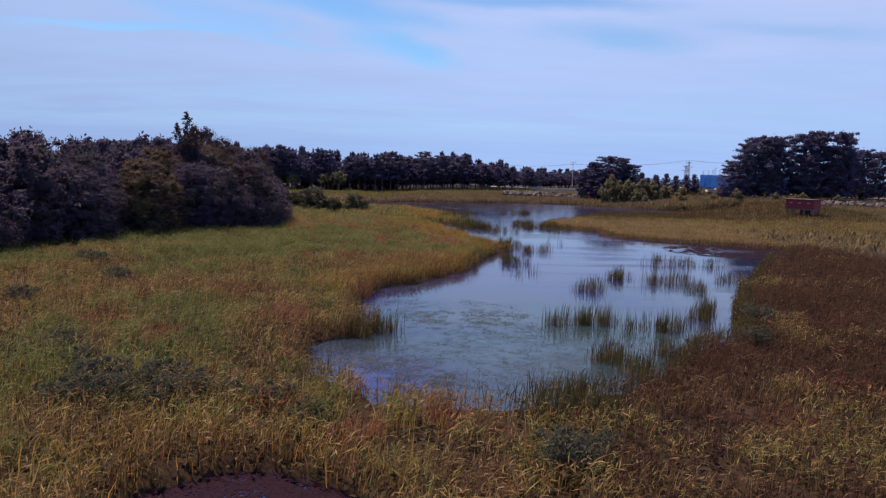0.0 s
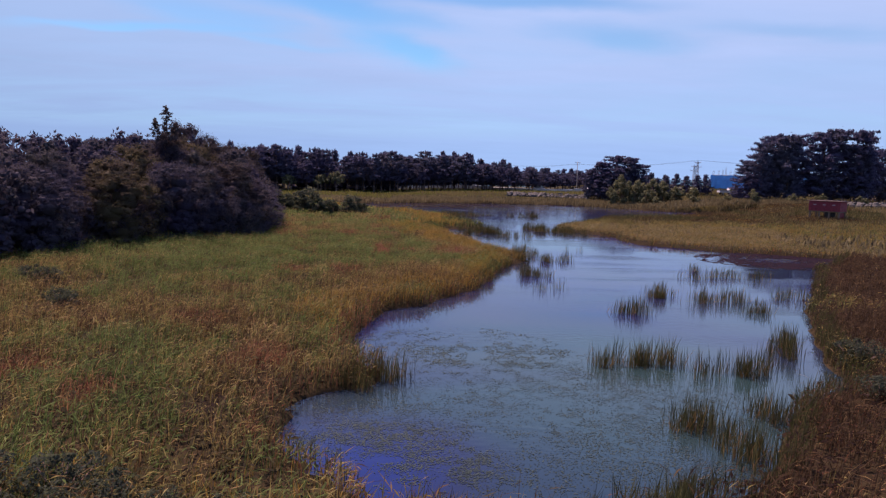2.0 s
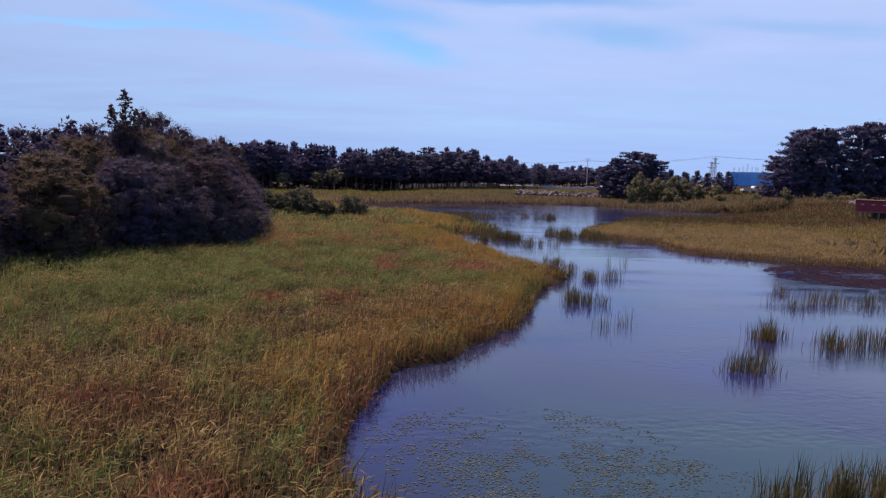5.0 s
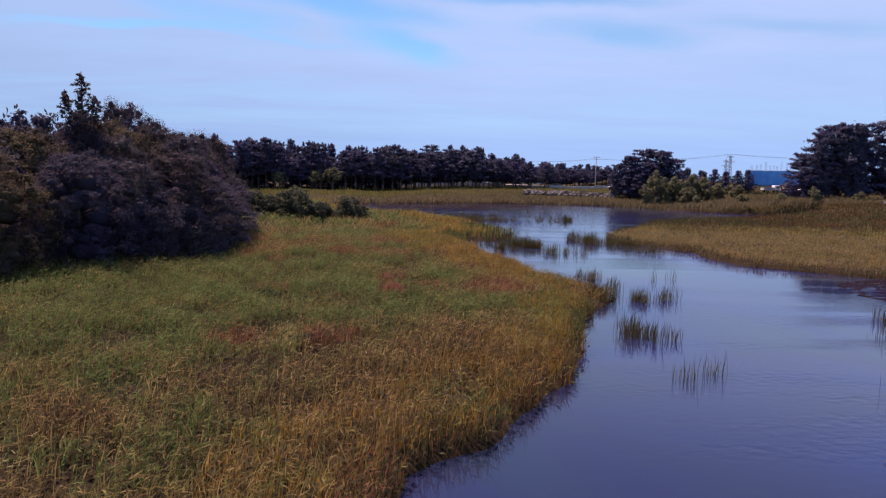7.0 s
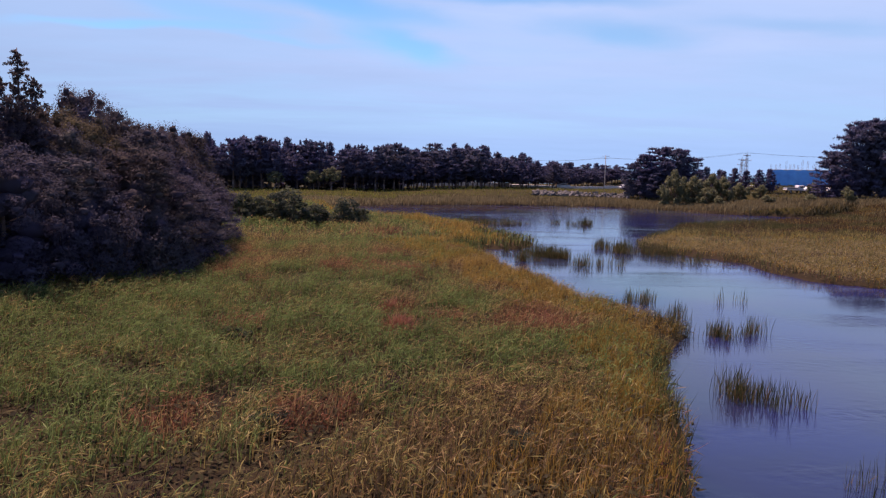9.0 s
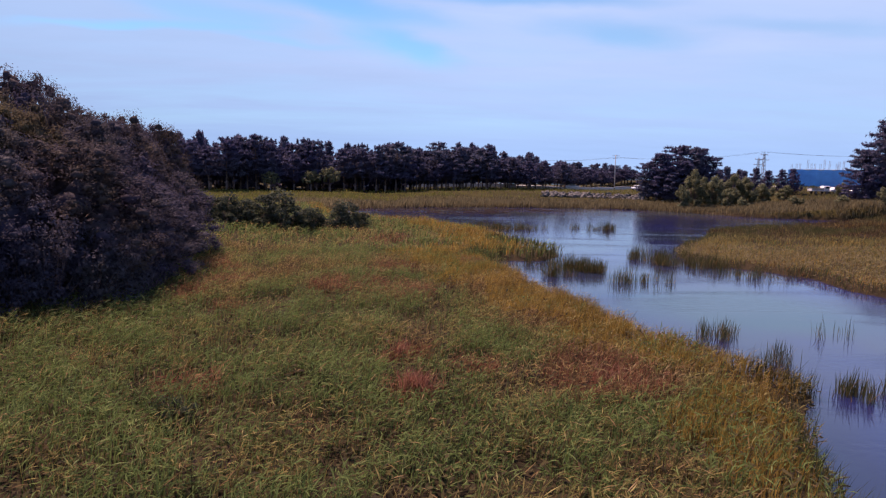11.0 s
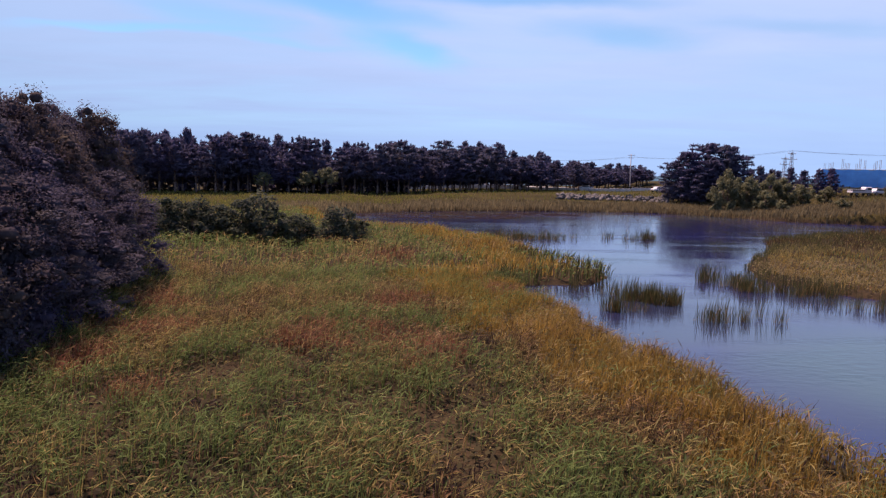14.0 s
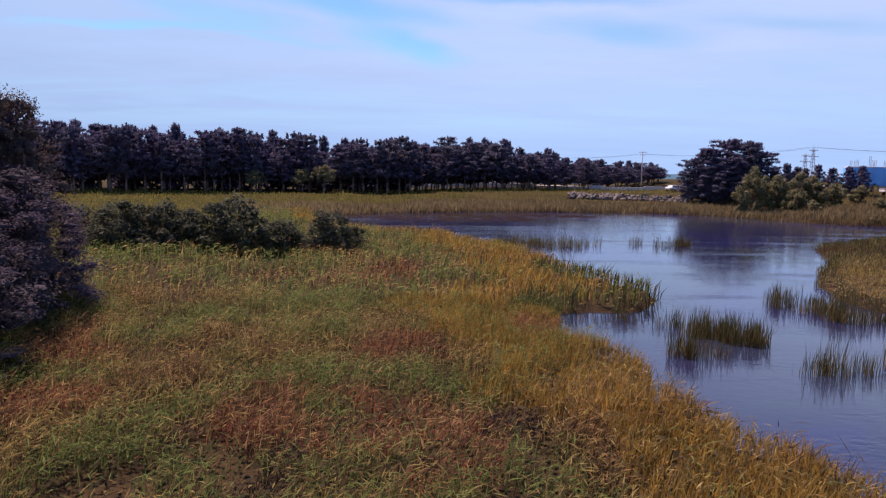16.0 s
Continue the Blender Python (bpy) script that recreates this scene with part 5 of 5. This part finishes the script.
for x, y, h, s, k, rz in [(49.5, 207, 11.0, 0.95, 0, 10), (53.5, 208, 12.6, 1.0, 1, 80), (57.5, 206.5, 12.0, 1.0, 0, 150), (60.6, 208, 9.8, 0.85, 2, 220), (47.2, 208.5, 8.6, 0.75, 1, 300), (55, 204.5, 9.4, 0.9, 2, 35), (51, 204, 8.2, 0.8, 1, 200),
                           (82.3, 176, 14.5, 0.95, 1, 15), (86, 178, 16.5, 1.1, 2, 140), (88.5, 175, 16.7, 1.1, 0, 75), (93, 179, 16.1, 1.1, 1, 260), (97.5, 176, 17.5, 1.15, 2, 190), (102.5, 178, 18.5, 1.2, 0, 330), (107, 176, 18.1, 1.15, 1, 45), (110.5, 180, 14.9, 1.0, 2, 100), (79.6, 178, 10.3, 0.75, 0, 60),
                           (118, 190, 13.9, 1.0, 1, 120), (124, 192, 14.7, 1.05, 0, 210), (131, 194, 14.3, 1.0, 2, 20)]:
    plant(big[k], x, y, rz, s, h / 14.0)
for p in big:
    drop_proto(p)
small = pine(7.0, 2.1, 51, 0.15, "small dark pine behind the willows", tiers=8, per=10, size=0.30, group="small pines by the road")
for i, (x, y, h) in enumerate([(62.6, 200.5, 7.6), (65.5, 204, 5.6), (68.4, 205, 5.8), (71.5, 206, 6.2), (74.6, 206, 5.4), (77.6, 205, 5.6), (80.0, 204, 5.8), (70, 210, 5.6), (64.2, 208, 6.0)]):
    plant(small, x, y, i * 50, 0.9, h / 7.0)
drop_proto(small)

# willows, and the pale trees before the wood
wl1 = shrub(6.2, 2.7, 61, M_WILLOW, "pale olive willow bush on the pond bank", name="willow", leaves=3400, size=0.26, lobes=34, group="willows", upright=0.25, aspect=0.28)
for i, (x, y, s, sz) in enumerate([(50.4, 188.5, 0.95, 1.0), (54.4, 190, 0.9, 0.82), (58.6, 190, 0.95, 0.84), (62.6, 191, 0.9, 0.72), (47.6, 187, 0.6, 0.62), (66.8, 191.5, 0.75, 0.5), (71.5, 192, 0.7, 0.42), (56, 186.5, 0.6, 0.5), (80.5, 186, 0.55, 0.45), (76, 166, 0.5, 0.42), (66, 177, 0.5, 0.26), (72.5, 173, 0.55, 0.24), (85, 166, 0.45, 0.28), (91, 164, 0.5, 0.3), (58, 182.5, 0.5, 0.28), (99, 161, 0.5, 0.28)]):
    plant(wl1, x, y, i * 67, s * 1.15, sz * 1.5)
ol = broadleaf(6.2, 2.8, 63, M_WILLOW, "pale olive tree before the dark pine wood", name="olive_tree", low=0.42, puffs=60, per=30, size=0.2)
for i, (x, y, s) in enumerate([(-31.5, 220, 1.0), (-36.5, 221, 0.85), (-46, 217, 0.8)]):
    plant(ol, x, y, i * 90, s)
drop_proto(wl1); drop_proto(ol)

# ---------------------------------------------------------------- red hut on stilts
def red_hut(x, y, rz):
    z = ground_z(x, y)
    root = thing("hut", x, y, z, "red painted wooden hut on short posts in the field", "hut", rz=rz)
    W, D, H, F = 5.6, 3.1, 1.85, 1.35
    bm = bmesh.new(); box(bm, 0, 0, F - 0.08, W, D, 0.14, 0.02); part("floor_deck", bm, M_WOOD, root, "weathered wooden deck")
    for sx in (-1, -0.35, 0.35, 1):
        for sy in (-1, 1):
            bm = bmesh.new(); box(bm, sx * (W / 2 - 0.2), sy * (D / 2 - 0.2), (F - 0.15) / 2 - 0.2, 0.28, 0.28, F + 0.25, 0.02); part("post", bm, M_WOOD, root)
    n = 16
    for i in range(n):
        bm = bmesh.new(); box(bm, -W / 2 + (i + 0.5) * W / n, -D / 2, F + H / 2, W / n - 0.02, 0.06, H, 0.008); part("wall_board", bm, M_RED, root)
        bm = bmesh.new(); box(bm, -W / 2 + (i + 0.5) * W / n, D / 2, F + H / 2, W / n - 0.02, 0.06, H, 0.008); part("wall_board", bm, M_RED, root)
    for sx in (-1, 1):
        for i in range(9):
            bm = bmesh.new(); box(bm, sx * W / 2, -D / 2 + (i + 0.5) * D / 9, F + H / 2, 0.06, D / 9 - 0.02, H, 0.008); part("wall_board", bm, M_RED, root)
    for k in (-1, 0, 1):
        bm = bmesh.new(); box(bm, k * 1.7, -D / 2 - 0.045, F + 1.2, 0.55, 0.03, 0.13, 0.01); part("window_slot", bm, M_CONC, root, "pale viewing slot")
    # near-black sheet stands in for the shade in the open space under the deck
    bm = bmesh.new(); box(bm, 0.9, -D / 2 + 0.6, F / 2 - 0.1, 1.9, 0.1, F - 0.2); part("under_panel", bm, M_DARK, root, "dark sheet standing in for shade below the floor")
    bm = bmesh.new(); box(bm, W / 2 - 0.3, 0, F / 2 - 0.1, 0.08, D - 0.5, F - 0.2, 0.01); part("under_board", bm, M_RED, root, "red boarding below the floor")
    bm = bmesh.new(); box(bm, 0, 0, F + H + 0.08, W + 0.6, D + 0.5, 0.14, 0.03); part("roof", bm, M_REDDK, root, "flat dark red roof")
    return root


red_hut(74.9, 134.5, -53)

# ---------------------------------------------------------------- embankment stones, wall, road
def stone_mesh(seed):
    rnd = random.Random(seed)
    bm = bmesh.new()
    bmesh.ops.create_icosphere(bm, subdivisions=1, radius=0.5)
    for v in bm.verts:
        v.co *= rnd.uniform(0.75, 1.2)
        v.co.z *= 0.75
    me = bpy.data.meshes.new("stone")
    bm.to_mesh(me); bm.free()
    me.materials.append(M_STONE)
    return me


def stone_bank(x0, y0, x1, y1, rows, n, rise, label):
    root = thing("stone_bank", x0, y0, ground_z(x0, y0), label, "stone embankment")
    meshes = [stone_mesh(s) for s in range(5)]
    rnd = random.Random(int(x0 * 7))
    for r in range(rows):
        for i in range(n):
            f = (i + rnd.uniform(0.1, 0.9)) / n
            x, y = x0 + (x1 - x0) * f, y0 + (y1 - y0) * f + r * 1.0
            s = rnd.uniform(0.9, 1.7)
            ob = new("stone", meshes[rnd.randrange(5)])
            ob.parent = root
            ob.location = (x - x0, y - y0, ground_z(x, y) - ground_z(x0, y0) + r * rise + 0.15)
            ob.rotation_euler = (rnd.random(), rnd.random(), rnd.random() * 6)
            ob.scale = (s * 1.2, s, s * 0.9)
    return root


stone_bank(22, 211, 46, 207, 4, 24, 0.16, "grey boulder embankment below the coast road")
stone_bank(86, 158, 112, 156, 3, 24, 0.2, "low wall of pale grey boulders beside the field")


def strip(name, pts, width, z_off, material, label, category):
    bm = bmesh.new()
    prev = None
    for i, (x, y) in enumerate(pts):
        a, b = pts[max(0, i - 1)], pts[min(len(pts) - 1, i + 1)]
        d = Vector((b[0] - a[0], b[1] - a[1], 0)).normalized()
        nrm = Vector((-d.y, d.x, 0)) * width / 2
        z = ground_z(x, y) + z_off
        row = [bm.verts.new(Vector((x, y, z)) + nrm), bm.verts.new(Vector((x, y, z)) - nrm)]
        if prev:
            bm.faces.new((prev[0], prev[1], row[1], row[0]))
        prev = row
    return tagged(part(name, bm, material), label, category, kind="structure")


strip("road", [(-130, 322), (-80, 322), (-30, 318), (10, 308), (40, 292), (70, 262), (84, 236), (98, 214), (125, 204), (180, 200)], 8.0, 0.12, M_ROAD, "pale grey coast road behind the pines", "road")


def wall_run(pts, height, label):
    root = thing("roadside_wall", pts[0][0], pts[0][1], ground_z(*pts[0]), label, "low wall")
    for (xa, ya), (xb, yb) in zip(pts, pts[1:]):
        L = math.hypot(xb - xa, yb - ya)
        bm = bmesh.new()
        box(bm, 0, 0, height / 2 - 0.2, L - 0.05, 0.35, height + 0.4, 0.03)
        ob = part("wall_panel", bm, M_CONC, root)
        cx, cy = (xa + xb) / 2, (ya + yb) / 2
        ob.matrix_local = Matrix.Translation((cx - pts[0][0], cy - pts[0][1], ground_z(cx, cy) - ground_z(*pts[0]))) @ pose(0, 0, 0, 0, 0, math.degrees(math.atan2(yb - ya, xb - xa)))
    return root


wall_run([(-100 + 10 * i, 312 - 0.0008 * (10 * i) ** 2) for i in range(13)], 0.9, "low white concrete wall along the coast road")
wall_run([(-32 + 6 * i, 268 - 0.11 * i * i * 0.6) for i in range(10)], 1.2, "low white concrete wall along the coast road")
wall_run([(22 + 6 * i, 262 - 1.2 * i) for i in range(9)], 0.8, "low white concrete wall along the coast road")

# ---------------------------------------------------------------- poles, pylons and wires
def utility_pole(x, y, h, label, rz=0):
    root = thing("utility_pole", x, y, ground_z(x, y), label, "utility pole", "power line", rz)
    bm = bmesh.new(); tube(bm, (0, 0, -0.5), (0, 0, h), 0.19, 0.12, 12); part("shaft", bm, M_POLE, root, smooth=True)
    for z, w in ((h - 0.35, 2.6), (h - 1.2, 1.8)):
        bm = bmesh.new(); box(bm, 0, -0.16, z, w, 0.1, 0.12, 0.01); part("crossarm", bm, M_STEEL, root)
    for sx in (-1.1, -0.4, 0.4, 1.1):
        bm = bmesh.new(); tube(bm, (sx, -0.16, h - 0.29), (sx, -0.16, h - 0.02), 0.06, 0.04, 8); part("insulator", bm, M_WHITE, root)
    return root


def pylon(x, y, h, label, rz=0):
    root = thing("lattice_pylon", x, y, ground_z(x, y), label, "pylon", "power line", rz)
    for sx in (-1, 1):
        for sy in (-1, 1):
            bm = bmesh.new(); tube(bm, (sx * 0.55, sy * 0.55, -0.3), (sx * 0.2, sy * 0.2, h), 0.07, 0.05, 6); part("leg", bm, M_STEEL, root)
    n = 9
    for i in range(n):
        f0, f1 = i / n, (i + 1) / n
        a, b = 0.55 - 0.35 * f0, 0.55 - 0.35 * f1
        bm = bmesh.new()
        for sy in (-1, 1):
            tube(bm, (-a, sy * a, h * f0), (b, sy * b, h * f1), 0.035, 0.035, 5)
            tube(bm, (a, sy * a, h * f0), (-b, sy * b, h * f1), 0.035, 0.035, 5)
        for sx in (-1, 1):
            tube(bm, (sx * a, -a, h * f0), (sx * b, b, h * f1), 0.035, 0.035, 5)
        part("brace", bm, M_STEEL, root)
    for z, w in ((h - 0.4, 2.6), (h - 2.0, 3.4)):
        bm = bmesh.new(); box(bm, 0, 0, z, w, 0.18, 0.16, 0.01); part("crossarm", bm, M_STEEL, root)
        for sx in (-1, 1):
            bm = bmesh.new(); tube(bm, (sx * w * 0.46, 0, z + 0.08), (sx * w * 0.46, 0, z + 0.45), 0.07, 0.04, 6); part("insulator", bm, M_WHITE, root)
    bm = bmesh.new(); tube(bm, (0, 0, h), (0, 0, h + 0.9), 0.05, 0.02, 6); part("tip", bm, M_STEEL, root)
    return root


def wire(a, b, sag, label="thin dark overhead power cable"):
    bm = bmesh.new()
    n = 14
    pts = []
    for i in range(n + 1):
        f = i / n
        p = Vector(a).lerp(Vector(b), f)
        p.z -= sag * 4 * f * (1 - f)
        pts.append(p)
    for p, q in zip(pts, pts[1:]):
        tube(bm, p, q, 0.022, 0.022, 4)
    return tagged(part("power_cable", bm, M_TYRE), label, "cable", "power line")


POLES = [(57.4, 276.0), (28.0, 330.0)]
utility_pole(57.4, 276, 10.9, "tall concrete utility pole beside the coast road", 10)
utility_pole(28, 330, 11.2, "concrete utility pole behind the pine wood", 10)
pylon(95.6, 250, 9.6, "grey steel lattice pylon behind the pines", 12)
pylon(96.9, 256, 8.3, "grey steel lattice pylon behind the pines", 12)
TOPS = [(28, 330, 13.4), (57.4, 276, 13.0), (95.6, 250, 15.0), (150, 232, 15.4)]
for dx in (-1.0, 1.0):
    for a, b in zip(TOPS, TOPS[1:]):
        wire((a[0] + dx, a[1], a[2]), (b[0] + dx, b[1], b[2]), 1.3)

# ---------------------------------------------------------------- blue-wrapped building site
def building_site(x, y, rz):
    z = ground_z(x, y)
    root = thing("building_under_construction", x, y, z, "building site wrapped in blue tarpaulin with bare rebar columns", "building", rz=rz)
    W, D, H = 30.0, 12.0, 4.5
    bm = bmesh.new(); box(bm, W / 2, D / 2, H / 2 - 0.5, W - 0.6, D - 0.6, H + 0.6); part("concrete_frame", bm, M_CONC, root)
    for i in range(10):
        bm = bmesh.new()
        w = W / 10
        bmesh.ops.create_grid(bm, x_segments=8, y_segments=8, size=0.5)
        for v in bm.verts:
            v.co = Vector((v.co.x * w + w * (i + 0.5), -0.12 + 0.09 * math.sin(v.co.x * 9 + i) * (0.6 - v.co.y), (v.co.y + 0.5) * 4.2 + H - 4.1 - 0.12 * math.cos(v.co.x * 6.3)))
        bmesh.ops.solidify(bm, geom=bm.faces[:], thickness=0.03)
        part("tarpaulin", bm, M_TARP, root, "blue tarpaulin sheet with folds")
    bm = bmesh.new(); box(bm, -0.1, D / 2, H - 2.05, 0.1, D, 4.2); part("side_tarpaulin", bm, M_TARP, root)
    bm = bmesh.new(); box(bm, W / 2, D / 2, H + 0.1, W, D, 0.3, 0.03); part("roof_slab", bm, M_CONC, root)
    r = random.Random(4)
    for i in range(26):
        cx, cy = 0.8 + i * (W - 1.6) / 25 + r.uniform(-.3, .3), (1.0, D / 2, D - 1.0)[i % 3]
        hh = r.uniform(1.5, 3.1)
        bm = bmesh.new()
        for sx, sy in ((-.16, -.16), (.16, -.16), (.16, .16), (-.16, .16)):
            tube(bm, (cx + sx, cy + sy, H + 0.2), (cx + sx, cy + sy, H + hh), 0.03, 0.03, 5)
        part("rebar_column", bm, M_WOOD, root)
    return root


building_site(91.0, 227, -28)

# ---------------------------------------------------------------- parked vehicles
def car(x, y, rz, mat, label, truck=False, s=1.0):
    root = thing("parked_truck" if truck else "parked_car", x, y, ground_z(x, y) + 0.1, label, "truck" if truck else "car", "vehicles by the road", rz, s)
    bm = bmesh.new()
    if truck:
        box(bm, -0.9, 0, 0.85, 3.0, 1.7, 0.35, 0.04)
        box(bm, 1.4, 0, 1.25, 1.5, 1.7, 1.35, 0.16)
    else:
        box(bm, 0, 0, 0.68, 4.4, 1.75, 0.62, 0.16)
        r = bmesh.ops.create_cube(bm, size=1.0, matrix=pose(-0.2, 0, 1.2) @ Matrix.Diagonal((2.5, 1.5, 0.55, 1)))
        for v in r["verts"]:
            if v.co.z > 1.2:
                v.co.x = -0.2 + (v.co.x + 0.2) * 0.7
                v.co.y *= 0.86
    part("body", bm, mat, root)
    for sy in (-1, 1):
        bm = bmesh.new()
        if truck:
            box(bm, 1.45, sy * 0.85, 1.55, 0.8, 0.03, 0.45, 0.01)
        else:
            box(bm, -0.2, sy * 0.73, 1.2, 1.8, 0.06, 0.34, 0.01)
        part("side_window", bm, M_GLASS, root)
    bm = bmesh.new()
    box(bm, 2.14 if truck else 0.98, 0, 1.55 if truck else 1.2, 0.06, 1.4, 0.5 if truck else 0.38, 0.01)
    part("windscreen", bm, M_GLASS, root)
    if truck:
        for sy in (-1, 1):
            bm = bmesh.new(); box(bm, -0.9, sy * 0.83, 1.2, 3.0, 0.05, 0.4, 0.01); part("side_board", bm, M_GREYCAR, root)
    for wx in (-1.35, 1.35):
        for sy in (-1, 1):
            bm = bmesh.new(); tube(bm, (wx, sy * 0.7, 0.33), (wx, sy * 0.9, 0.33), 0.33, 0.33, 16)
            wh = part("wheel", bm, M_TYRE, root)
            bm = bmesh.new(); tube(bm, (wx, sy * 0.89, 0.33), (wx, sy * 0.915, 0.33), 0.19, 0.17, 12); part("rim", bm, M_GREYCAR, wh)
    return root


car(85.6, 203, 5, M_WHITE, "small white pickup truck parked by the road", True)
car(91.0, 205, 10, M_WHITE, "white car parked by the building site")
car(80.8, 208, -15, M_GREYCAR, "silver car parked beside the road")
car(95.6, 204, 20, M_GREYCAR, "silver car parked beside the road")
car(54.6, 240, 25, M_WHITE, "white car on the coast road")
car(40.0, 262, -10, M_GREYCAR, "silver car parked beside the road")
car(-52.5, 300, 5, M_WHITE, "white car glimpsed behind the wood")
